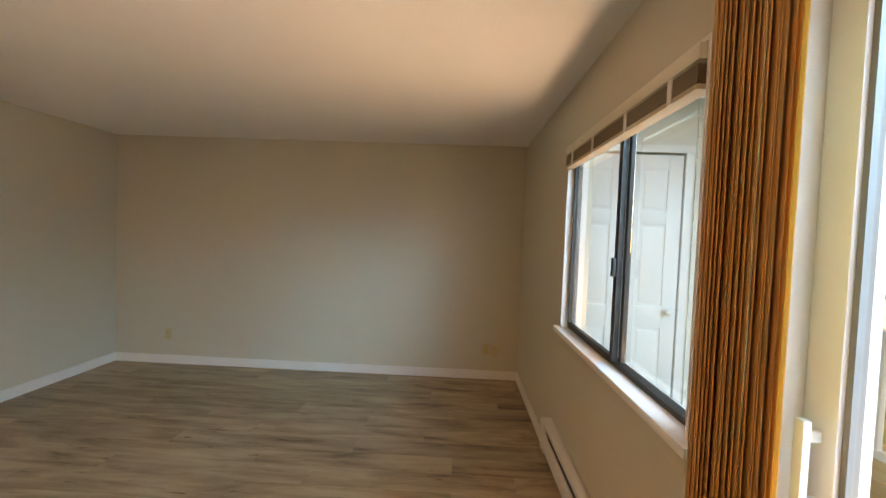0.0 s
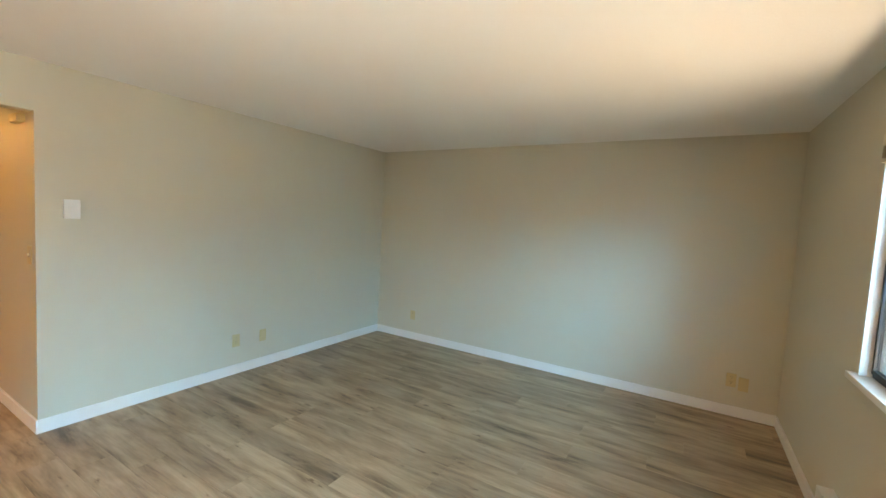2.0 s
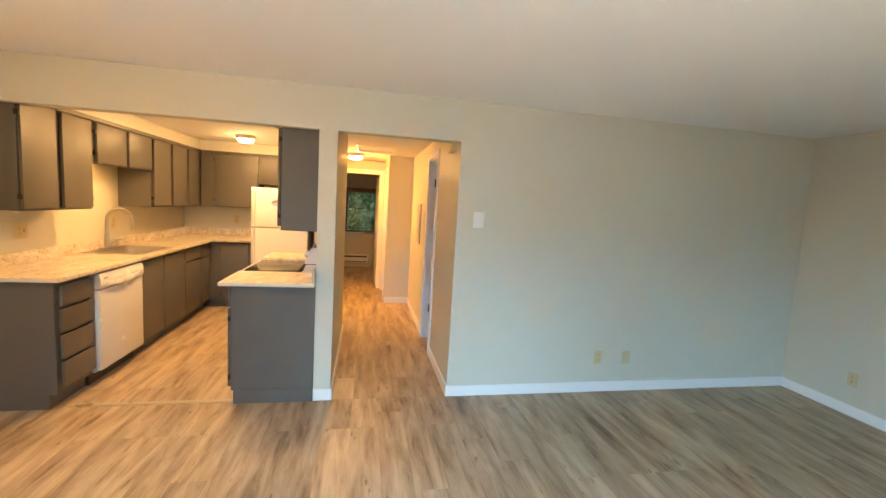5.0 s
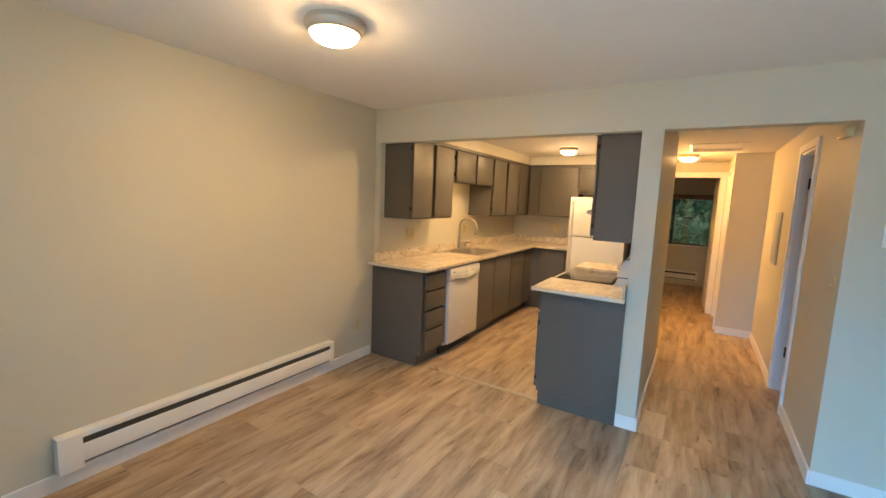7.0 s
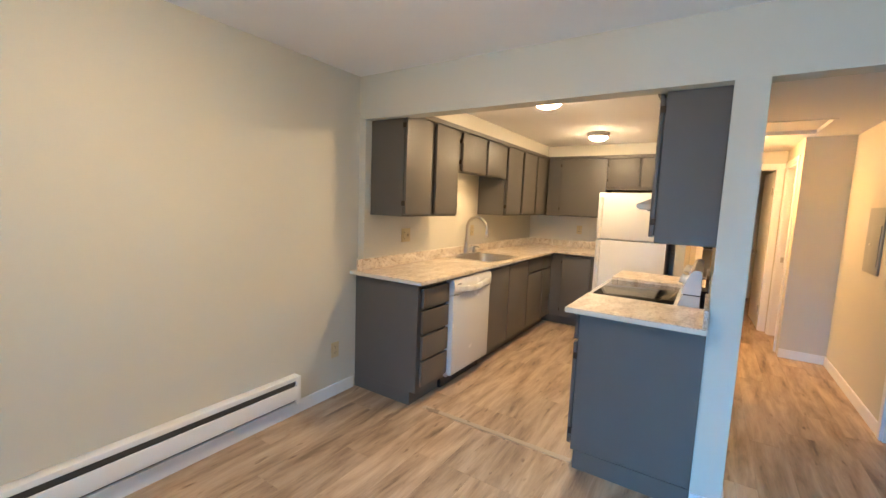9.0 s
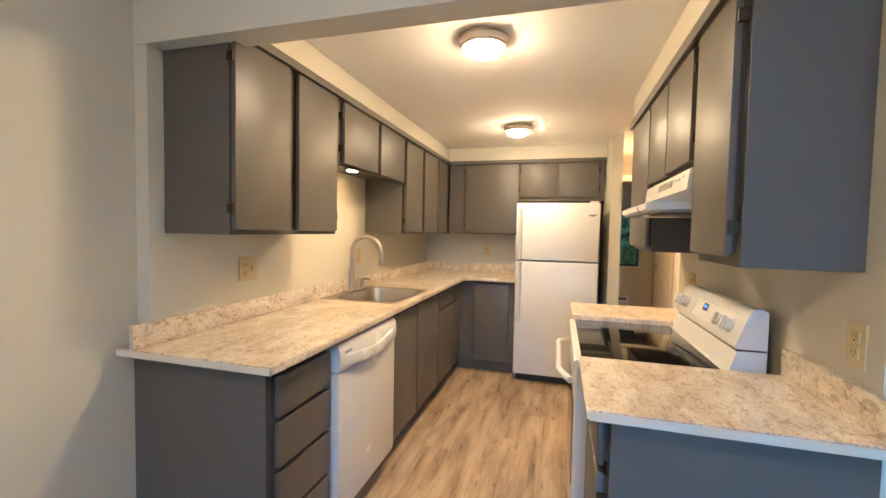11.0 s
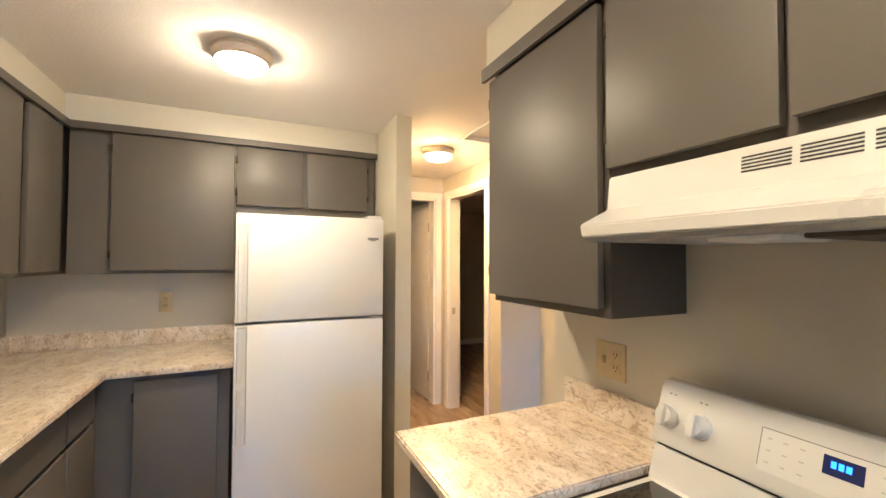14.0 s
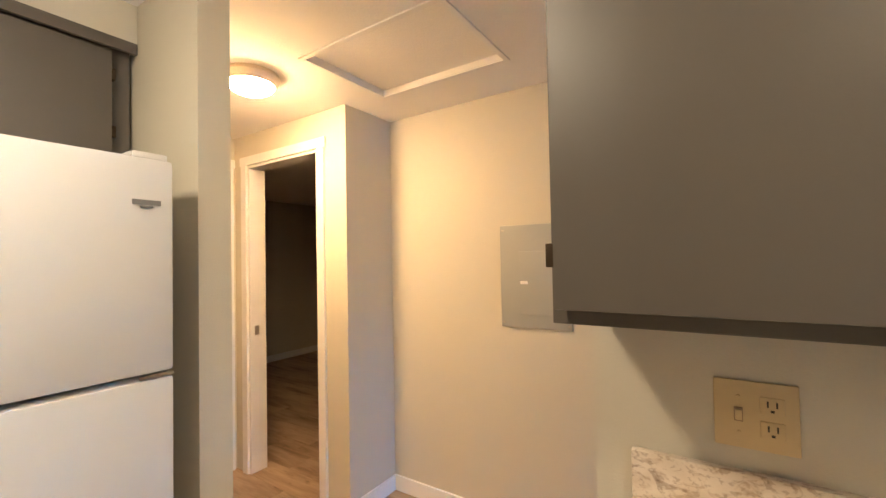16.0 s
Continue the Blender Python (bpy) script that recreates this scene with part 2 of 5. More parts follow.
RIM = mat("lamp_rim_nickel", (0.70, 0.62, 0.52), 0.42, metal=0.5, var=0.04)
GLASS = glass_mat("window_glass")
OVENGLASS = mat("dark_oven_glass", (0.02, 0.02, 0.02), 0.08, coat=0.3)


# ---- mesh helpers ----
def box(bm, x0, x1, y0, y1, z0, z1, b=0.0, seg=2):
    x0, x1, y0, y1, z0, z1 = min(x0, x1), max(x0, x1), min(y0, y1), max(y0, y1), min(z0, z1), max(z0, z1)
    v = [bm.verts.new(p) for p in ((x0, y0, z0), (x1, y0, z0), (x1, y1, z0), (x0, y1, z0), (x0, y0, z1), (x1, y0, z1), (x1, y1, z1), (x0, y1, z1))]
    f = [bm.faces.new([v[i] for i in q]) for q in ((3, 2, 1, 0), (4, 5, 6, 7), (0, 1, 5, 4), (1, 2, 6, 5), (2, 3, 7, 6), (3, 0, 4, 7))]
    if b:
        b = min(b, 0.45 * min(x1 - x0, y1 - y0, z1 - z0))
        edges = {e for q in f for e in q.edges}
        bmesh.ops.bevel(bm, geom=list(edges), offset=b, segments=seg, affect="EDGES", profile=0.6)
    return bm


def prism(bm, pts, axis, a0, a1):
    """A cross-section extruded along an axis; pts are the two other coordinates in axis order."""
    def place(p, a):
        return {"x": (a, p[0], p[1]), "y": (p[0], a, p[1]), "z": (p[0], p[1], a)}[axis]
    lo, hi = [bm.verts.new(place(p, a0)) for p in pts], [bm.verts.new(place(p, a1)) for p in pts]
    n = len(pts)
    for i in range(n):
        bm.faces.new((lo[i], lo[(i + 1) % n], hi[(i + 1) % n], hi[i]))
    bm.faces.new(lo[::-1])
    bm.faces.new(hi)
    bmesh.ops.recalc_face_normals(bm, faces=bm.faces[:])
    return bm


def lathe(bm, profile, m=None, seg=40):
    """Turns (radius, height) pairs round z, then places them by the pose m."""
    m = m or Matrix()
    rings = []
    for r, h in profile:
        if r < 1e-6:
            rings.append([bm.verts.new(m @ Vector((0, 0, h)))])
        else:
            rings.append([bm.verts.new(m @ Vector((r * math.cos(2 * math.pi * i / seg), r * math.sin(2 * math.pi * i / seg), h))) for i in range(seg)])
    for a, c in zip(rings, rings[1:]):
        for i in range(seg):
            j = (i + 1) % seg
            if len(a) == 1 and len(c) > 1:
                bm.faces.new((a[0], c[i], c[j]))
            elif len(c) == 1 and len(a) > 1:
                bm.faces.new((a[i], c[0], a[j]))
            elif len(a) > 1:
                bm.faces.new((a[i], c[i], c[j], a[j]))
    bmesh.ops.recalc_face_normals(bm, faces=bm.faces[:])
    return bm


def tube(bm, pts, radius, seg=14):
    """A round bar along points, with one radius or a radius for each point."""
    pts = [Vector(p) for p in pts]
    rad = radius if isinstance(radius, (list, tuple)) else [radius] * len(pts)
    rings, side = [], None
    for i, p in enumerate(pts):
        d = (pts[min(i + 1, len(pts) - 1)] - pts[max(i - 1, 0)]).normalized()
        if side is None:
            side = d.orthogonal().normalized()
        side = (side - d * side.dot(d)).normalized()
        up = d.cross(side)
        rings.append([bm.verts.new(p + rad[i] * (math.cos(2 * math.pi * k / seg) * side + math.sin(2 * math.pi * k / seg) * up)) for k in range(seg)])
    for a, c in zip(rings, rings[1:]):
        for k in range(seg):
            bm.faces.new((a[k], a[(k + 1) % seg], c[(k + 1) % seg], c[k]))
    bm.faces.new(rings[0][::-1])
    bm.faces.new(rings[-1])
    bmesh.ops.recalc_face_normals(bm, faces=bm.faces[:])
    return bm


def finish(bm, name, material, smooth=False):
    me = bpy.data.meshes.new(name)
    bm.to_mesh(me)
    bm.free()
    me.materials.append(material)
    if smooth:
        me.polygons.foreach_set("use_smooth", [True] * len(me.polygons))
        me.set_sharp_from_angle(angle=radians(35))
    return me


def thing(name, at, label, category, group="", kind=""):
    ob = new(name)
    ob.empty_display_size = 0.05
    ob.location = at
    return tagged(ob, label, category, group, kind)


def base_of(ob):
    while ob.parent:
        ob = ob.parent
    return ob.location.copy()


def part(name, bm, material, parent, label="", smooth=True):
    bm.transform(Matrix.Translation(-base_of(parent)))
    ob = new(name, finish(bm, name, material, smooth))
    ob.parent = parent
    if label:
        ob["label"] = label
    return ob


def solo(name, bm, material, label, category="", group="", kind="", smooth=False):
    return tagged(new(name, finish(bm, name, material, smooth)), label, category, group, kind)


def B(*boxes, b=0.0):
    bm = bmesh.new()
    for q in boxes:
        box(bm, *q, b=b)
    return bm


def setting(name, material, label, *boxes, category="wall", b=0.0):
    return solo(name, B(*boxes, b=b), material, label, category, kind="structure")

# ---- the large structure ----
XE, XW, YN, YS = 0.335, -3.80, 3.955, -2.60          # living room walls
HL, HK, HD = 2.315, 2.205, 2.013                     # living ceiling, kitchen ceiling, openings
XB, XP, XH = -7.14, -6.415, -7.95                     # kitchen back wall, fridge wall end, hall end
KY, HY0, HY1, JX, JY = -0.36, -0.232, 0.675, -6.885, 0.310
FW0, FW1, XK = -0.67, -0.58, -5.468                     # partition by the refrigerator, west end of the range wall
WT = 0.11
WIN_Y0, WIN_Y1, WIN_Z0, WIN_Z1 = 0.99, 2.37, 0.90, 1.985
SL_Y0, SL_Y1, SL_Z1 = -1.22, 0.705, 2.03
XO = XE + 0.15
BX, BY0, BY1 = -10.35, -1.9, 0.474                      # bedroom

setting("wall_north", WALL, "greige painted north wall of the living room", (XW - WT, XO, YN, YN + 0.12, 0, HL))
setting("wall_east", WALL, "greige painted wall with window and sliding door",
        (XE, XO, WIN_Y1, YN, 0, HL), (XE, XO, WIN_Y0, WIN_Y1, 0, WIN_Z0 - 0.03), (XE, XO, WIN_Y0, WIN_Y1, WIN_Z1, HL),
        (XE, XO, SL_Y1, WIN_Y0, 0, HL), (XE, XO, SL_Y0, SL_Y1, SL_Z1, HL), (XE, XO, YS, SL_Y0, 0, HL))
setting("wall_south", WALL, "greige painted long wall behind heater and counter", (XB - 0.12, XO, YS - 0.12, YS, 0, HL))
setting("wall_west", WALL, "greige painted wall with kitchen and hall openings",
        (XW - WT, XW, YS, YN, HD, HL), (XW - WT, XW, KY, HY0, 0, HD), (XW - WT, XW, HY1, YN, 0, HD))
setting("wall_kitchen_hall", WALL, "greige painted partition behind the range", (XK, XW - WT, KY, HY0, 0, HK))
YK = -2.54      # the wall behind the counter stands a little proud
setting("wall_kitchen_south", WALL, "greige painted wall behind counter and sink", (XB, XW - 0.002, YS, YK, 0, HD - 0.002))
setting("wall_kitchen_back", WALL, "greige painted wall behind refrigerator", (XB - 0.12, XB, YS, FW0, 0, HK))
setting("wall_fridge_side", WALL, "greige painted partition beside the refrigerator", (XH, XP, FW0, FW1, 0, HK))
BATH0, BATH1 = -5.275, -4.755
setting("wall_hall_north", WALL, "greige painted hall wall with a doorway",
        (JX - WT, BATH0, HY1, HY1 + WT, 0, HK), (BATH0, BATH1, HY1, HY1 + WT, 2.01, HK), (BATH1, XW - WT, HY1, HY1 + WT, 0, HK))
D1A, D1B = -7.80, -7.108
setting("wall_hall_jog", WALL, "greige painted jog in the hall with a doorway",
        (JX - WT, JX, JY, HY1, 0, HK), (D1B, JX - WT, JY, JY + WT, 0, HK), (D1A, D1B, JY, JY + WT, 2.0, HK), (XH - WT, D1A, JY, JY + WT, 0, HK))
E0, E1 = -0.46, 0.235
setting("wall_hall_end", WALL, "greige painted hall end with bedroom doorway",
        (XH - WT, XH, -0.70, E0, 0, HK), (XH - WT, XH, E0, E1, 2.0, HK), (XH - WT, XH, E1, JY, 0, HK))
BW0, BW1, BWZ0, BWZ1 = -0.66, 0.25, 0.80, 1.80
setting("wall_bedroom", WALL, "greige painted bedroom walls with a window",
        (BX - 0.12, BX, BY0, BW0, 0, HK), (BX - 0.12, BX, BW1, BY1, 0, HK), (BX - 0.12, BX, BW0, BW1, 0, BWZ0), (BX - 0.12, BX, BW0, BW1, BWZ1, HK),
        (BX - 0.12, XH - WT, BY0 - 0.1, BY0, 0, HK), (BX - 0.12, XH - WT, BY1, BY1 + 0.1, 0, HK),
        (XH - WT, XH - 0.01, BY0, -0.70, 0, HK))
setting("wall_side_room", WALL, "greige painted walls of the unlit side room",
        (BX - 0.12, BX, BY1 + 0.1, 4.5, 0, HK), (BX - 0.12, -5.7, 4.5, 4.6, 0, HK), (-5.8, -5.7, HY1 + WT, 4.5, 0, HK))
setting("wall_closet", WALL, "greige painted walls of the room behind the hall door",
        (-5.7, -4.0, 2.4, 2.5, 0, HK), (-4.1, -4.0, HY1 + WT, 2.4, 0, HK))
setting("soffit", WALL, "greige painted soffit over the wall cabinets",
        (XB, XW - WT, YS, -2.215, 2.062, HK), (XB, -6.80, -2.215, FW0, 2.062, HK), (XK, XW - WT, -0.655, KY, 2.045, HK), category="soffit")
setting("ceiling_living", CEIL, "white textured living room ceiling", (XW - WT, XO, YS - 0.12, YN + 0.12, HL, HL + 0.1), category="ceiling")
HX0, HX1, HYA, HYB = -6.64, -5.975, -0.135, 0.345        # attic hatch
setting("ceiling_kitchen", CEIL, "white textured kitchen and hall ceiling",
        (BX - 0.12, HX0, YS - 0.12, 4.6, HK, HK + 0.2), (HX1, XW - WT, YS - 0.12, 4.6, HK, HK + 0.2),
        (HX0, HX1, YS - 0.12, HYA, HK, HK + 0.2), (HX0, HX1, HYB, 4.6, HK, HK + 0.2), category="ceiling")


def piece_board(name, bm, label, category="baseboard"):
    return solo(name, bm, TRIM, label, category, kind="structure")


def baseboard(*runs):
    bm = bmesh.new()
    for x0, x1, y0, y1 in runs:
        box(bm, x0, x1, y0, y1, 0, 0.088, b=0.003)
    return piece_board("baseboard", bm, "white painted flat baseboard along the wall")


T = 0.013
baseboard((XW, XE, YN - T, YN))
baseboard((XE - T, XE, SL_Y1 + 0.06, YN - T))
baseboard((XW, XW + T, HY1, YN - T))
baseboard((-3.76, XE, YS, YS + T), (XE - T, XE, YS + T, SL_Y0 - 0.06))
baseboard((XW, XW + T, KY, HY0), (XK, XW + T, HY0, HY0 + T), (XK - T, XK, KY, HY0 + T))
baseboard((XW - WT, XW + T, HY1 - T, HY1), (BATH1 + 0.06, XW - WT, HY1 - T, HY1), (JX, BATH0 - 0.06, HY1 - T, HY1), (JX, JX + T, JY, HY1 - T))
baseboard((XH, XP, FW1, FW1 + T), (XP, XP + T, FW0, FW1 + T))
baseboard((BX, BX + T, BY0, -1.1), (BX, XH - WT, BY1 - T, BY1))
baseboard((BX, -5.8, 4.5 - T, 4.5), (BX, BX + T, BY1 + 0.1, 4.5), (-5.8 - T, -5.8, HY1 + WT, 4.5))


def casing(name, axis, face, out, a0, a1, top, w=0.057, t=0.016):
    """Flat door trim on three sides of an opening, on one face of a wall."""
    bm = bmesh.new()
    lo, hi = (face, face + out * t)
    for p0, p1, z0, z1 in ((a0 - w, a0, 0, top), (a1, a1 + w, 0, top), (a0 - w - 0.012, a1 + w + 0.012, top, top + w)):
        if axis == "x":
            box(bm, p0, p1, lo, hi, z0, z1, b=0.003)
        else:
            box(bm, lo, hi, p0, p1, z0, z1, b=0.003)
    return solo(name, bm, TRIM, "white painted flat door casing round the opening", "door casing", kind="structure")


def jamb(name, axis, f0, f1, a0, a1, top):
    bm = bmesh.new()
    for p0, p1, z0, z1 in ((a0, a0 + 0.018, 0, top - 0.018), (a1 - 0.018, a1, 0, top - 0.018), (a0, a1, top - 0.018, top)):
        if axis == "x":
            box(bm, p0, p1, f0, f1, z0, z1, b=0.002)
        else:
            box(bm, f0, f1, p0, p1, z0, z1, b=0.002)
    return solo(name, bm, TRIM, "white painted door jamb lining the opening", "door jamb", kind="structure")


casing("trim_bath_door", "x", HY1, -1, BATH0, BATH1, 2.01)
jamb("jamb_bath_door", "x", HY1 - 0.002, HY1 + WT + 0.002, BATH0, BATH1, 2.01)
casing("trim_side_door", "x", JY, -1, D1A, D1B, 2.0)
jamb("jamb_side_door", "x", JY - 0.002, JY + WT + 0.002, D1A, D1B, 2.0)
casing("trim_bedroom_door", "y", XH, 1, E0, E1, 2.0)
jamb("jamb_bedroom_door", "y", XH - WT - 0.002, XH + 0.002, E0, E1, 2.0)

# attic hatch in the hall ceiling
hb = B((HX0 - 0.022, HX1 + 0.022, HYA - 0.022, HYA, HK - 0.008, HK), (HX0 - 0.022, HX1 + 0.022, HYB, HYB + 0.022, HK - 0.008, HK),
       (HX0 - 0.022, HX0, HYA, HYB, HK - 0.008, HK), (HX1, HX1 + 0.022, HYA, HYB, HK - 0.008, HK), b=0.003)
hatch = thing("attic_hatch", (HX0, HYA, HK), "white painted attic hatch recessed in the hall ceiling", "hatch", kind="structure")
part("hatch_frame", hb, TRIM, hatch, smooth=False)
part("hatch_panel", B((HX0, HX1, HYA, HYB, HK + 0.026, HK + 0.04)), CEIL, hatch, smooth=False)


# ---- openings: window, sliding door ----
win = thing("window_1", (XE, WIN_Y0, WIN_Z0), "black aluminium sliding window in a white painted reveal", "window", kind="structure")
part("window_sill", B((XE - 0.035, XO - 0.03, WIN_Y0 - 0.04, WIN_Y1 + 0.05, WIN_Z0 - 0.03, WIN_Z0), b=0.005), TRIM, win, "white painted wooden sill")
part("sill_apron", B((XE - 0.016, XE - 0.002, WIN_Y0 - 0.02, WIN_Y1 + 0.03, WIN_Z0 - 0.085, WIN_Z0 - 0.03), b=0.003), WALL, win)
part("reveal", B((XE - 0.004, XO - 0.03, WIN_Y1 - 0.014, WIN_Y1, WIN_Z0, WIN_Z1), (XE - 0.004, XO - 0.03, WIN_Y0, WIN_Y0 + 0.014, WIN_Z0, WIN_Z1),
                 (XE - 0.004, XO - 0.03, WIN_Y0 + 0.014, WIN_Y1 - 0.014, WIN_Z1 - 0.014, WIN_Z1)), TRIM, win, smooth=False)
FX0, FX1 = XE + 0.040, XE + 0.080
WM = 0.5 * (WIN_Y0 + WIN_Y1) - 0.04
wy0, wy1, wz0, wz1 = WIN_Y0 + 0.014, WIN_Y1 - 0.014, WIN_Z0, WIN_Z1 - 0.014
part("window_frame", B((FX0, FX1, wy0, wy0 + 0.022, wz0, wz1), (FX0, FX1, wy1 - 0.022, wy1, wz0, wz1),
                       (FX0, FX1, wy0, wy1, wz0, wz0 + 0.022), (FX0, FX1, wy0, wy1, wz1 - 0.022, wz1), b=0.002), BLACKAL, win, smooth=False)
sash = part("sliding_sash", B((FX0 - 0.012, FX0 + 0.012, WM - 0.016, WM + 0.018, wz0 + 0.022, wz1 - 0.022), (FX0 - 0.012, FX0 + 0.012, wy1 - 0.04, wy1 - 0.022, wz0 + 0.022, wz1 - 0.022),
                              (FX0 - 0.012, FX0 + 0.012, WM + 0.018, wy1 - 0.04, wz0 + 0.022, wz0 + 0.042), (FX0 - 0.012, FX0 + 0.012, WM + 0.018, wy1 - 0.04, wz1 - 0.042, wz1 - 0.022), b=0.002), BLACKAL, win, smooth=False)
part("latch", B((FX0 - 0.028, FX0 - 0.012, WM - 0.012, WM + 0.012, 1.28, 1.36), b=0.004), BLACK, sash)
part("meeting_stile", B((FX0 + 0.016, FX1, WM - 0.034, WM - 0.008, wz0 + 0.022, wz1 - 0.022), b=0.002), BLACKAL, win, smooth=False)
for gx, ga, gb in ((FX0, WM + 0.018, wy1 - 0.04), (FX1 - 0.012, wy0 + 0.022, WM - 0.05)):
    pane = part("pane", B((gx - 0.002, gx + 0.002, ga, gb, wz0 + 0.03, wz1 - 0.03)), GLASS, win, smooth=False)
    pane.visible_shadow = False

# raised blind at the head of the window
blind = thing("window_blind", (XE, WIN_Y0, 1.8), "raised brown slatted blind with a pale headrail", "window blind")
part("headrail", B((XE - 0.024, XE + 0.024, wy0 + 0.004, wy1 - 0.004, wz1 - 0.048, wz1 - 0.002), b=0.006), mat("cream_headrail", (0.72, 0.66, 0.54), 0.4), blind, "cream headrail")
for k in range(10):
    z = wz1 - 0.056 - k * 0.0052
    part("slat", B((XE - 0.022, XE + 0.024, wy0 + 0.010, wy1 - 0.010, z - 0.0032, z)), SLAT, blind, smooth=False)
part("bottom_rail", B((XE - 0.024, XE + 0.026, wy0 + 0.008, wy1 - 0.008, wz1 - 0.126, wz1 - 0.110), b=0.004), mat("blind_bottom_rail", (0.60, 0.50, 0.36), 0.4), blind)
for y in (wy0 + 0.15, wy0 + 0.48, wy0 + 0.86, wy1 - 0.15):
    part("ladder_tape", B((XE - 0.026, XE - 0.023, y - 0.012, y + 0.012, wz1 - 0.126, wz1 - 0.05)), TRIM, blind, smooth=False)

# sliding glass door
slider = thing("door_1", (XE, SL_Y0, 0), "white vinyl sliding glass door onto the porch", "sliding door", kind="structure")
part("door_frame", B((XE - 0.025, XO, SL_Y1 - 0.045, SL_Y1, 0, SL_Z1), (XE - 0.010, XO, SL_Y0, SL_Y0 + 0.045, 0, SL_Z1),
                     (XE - 0.010, XO, SL_Y0 + 0.045, SL_Y1 - 0.045, SL_Z1 - 0.045, SL_Z1), (XE - 0.010, XO, SL_Y0 + 0.045, SL_Y1 - 0.045, 0.0, 0.03), b=0.004), VINYL, slider)
SM = 0.5 * (SL_Y0 + SL_Y1)
for nm, px, a, c in (("sliding_panel", XE + 0.035, SM - 0.03, SL_Y1 - 0.045), ("fixed_panel", XE + 0.095, SL_Y0 + 0.045, SM + 0.03)):
    pn = part(nm, B((px - 0.022, px + 0.022, a, a + 0.07, 0.03, SL_Z1 - 0.045), (px - 0.022, px + 0.022, c - 0.07, c, 0.03, SL_Z1 - 0.045),
                    (px - 0.022, px + 0.022, a + 0.07, c - 0.07, 0.03, 0.13), (px - 0.022, px + 0.022, a + 0.07, c - 0.07, SL_Z1 - 0.125, SL_Z1 - 0.045), b=0.005), VINYL, slider)
    part("gasket", B((px - 0.012, px + 0.012, a + 0.070, a + 0.080, 0.13, SL_Z1 - 0.125), (px - 0.012, px + 0.012, c - 0.082, c - 0.070, 0.13, SL_Z1 - 0.125)), GASKET, pn, "dark rubber glazing gasket", smooth=False)
    pane = part("pane", B((px - 0.003, px + 0.003, a + 0.08, c - 0.08, 0.13, SL_Z1 - 0.125)), GLASS, pn, smooth=False)
    pane.visible_shadow = False
    if nm == "sliding_panel":
        hd = part("handle", B((px - 0.060, px - 0.045, c - 0.050, c - 0.028, 0.95, 1.13), (px - 0.045, px - 0.022, c - 0.046, c - 0.032, 0.97, 0.99), (px - 0.045, px - 0.022, c - 0.046, c - 0.032, 1.09, 1.11), b=0.004), PLATE, pn, "white pull handle")
        part("lock", B((px - 0.040, px - 0.022, c - 0.052, c - 0.026, 0.76, 0.81), b=0.006), STEEL, pn, "steel foot lock")

# vertical blinds gathered at the side of the sliding door
vb = thing("vertical_blind", (XE - 0.09, 0.7, 0.03), "tan vertical blind vanes gathered beside the sliding door", "vertical blind")
part("headrail", B((XE - 0.125, XE - 0.075, SL_Y0 - 0.1, 0.80, HL - 0.16, HL - 0.115), b=0.004), TRIM, vb, "white headrail")
vrng = random.Random(4)
for i in range(24):
    y = 0.576 + i * 0.0100 + vrng.uniform(-0.003, 0.003)
    turn = radians(34 + vrng.uniform(-4, 4))      # the vanes stand half turned, one behind another
    c, d = math.sin(turn), math.cos(turn)
    bm = bmesh.new()
    bow = [(-0.044, 0.0), (-0.022, 0.0045), (0.0, 0.006), (0.022, 0.0045), (0.044, 0.0)]
    pts = [(XE - 0.10 + u * c - w * d, y + u * d + w * c) for u, w in bow + [(u, w - 0.0012) for u, w in reversed(bow)]]
    prism(bm, pts, "z", 0.02, HL - 0.165)
    part("vane", bm, VANE, vb)

# bedroom window
bw = thing("window_2", (BX, BW0, BWZ0), "black aluminium bedroom window looking into trees", "window", kind="structure")
part("window_frame", B((BX - 0.09, BX - 0.05, BW0, BW0 + 0.03, BWZ0, BWZ1), (BX - 0.09, BX - 0.05, BW1 - 0.03, BW1, BWZ0, BWZ1),
                       (BX - 0.09, BX - 0.05, BW0, BW1, BWZ0, BWZ0 + 0.03), (BX - 0.09, BX - 0.05, BW0, BW1, BWZ1 - 0.03, BWZ1),
                       (BX - 0.09, BX - 0.05, BW0 + 0.21, BW0 + 0.25, BWZ0, BWZ1)), BLACKAL, bw, smooth=False)
part("blind_rail", B((BX - 0.04, BX + 0.01, BW0 + 0.01, BW1 - 0.01, BWZ1 - 0.09, BWZ1 - 0.01), b=0.004), SLAT, bw, "raised brown blind")
part("window_sill", B((BX - 0.04, BX + 0.03, BW0 - 0.03, BW1 + 0.03, BWZ0 - 0.025, BWZ0), b=0.004), TRIM, bw)
pane = part("pane", B((BX - 0.072, BX - 0.068, BW0 + 0.03, BW1 - 0.03, BWZ0 + 0.03, BWZ1 - 0.03)), GLASS, bw, smooth=False)
pane.visible_shadow = False


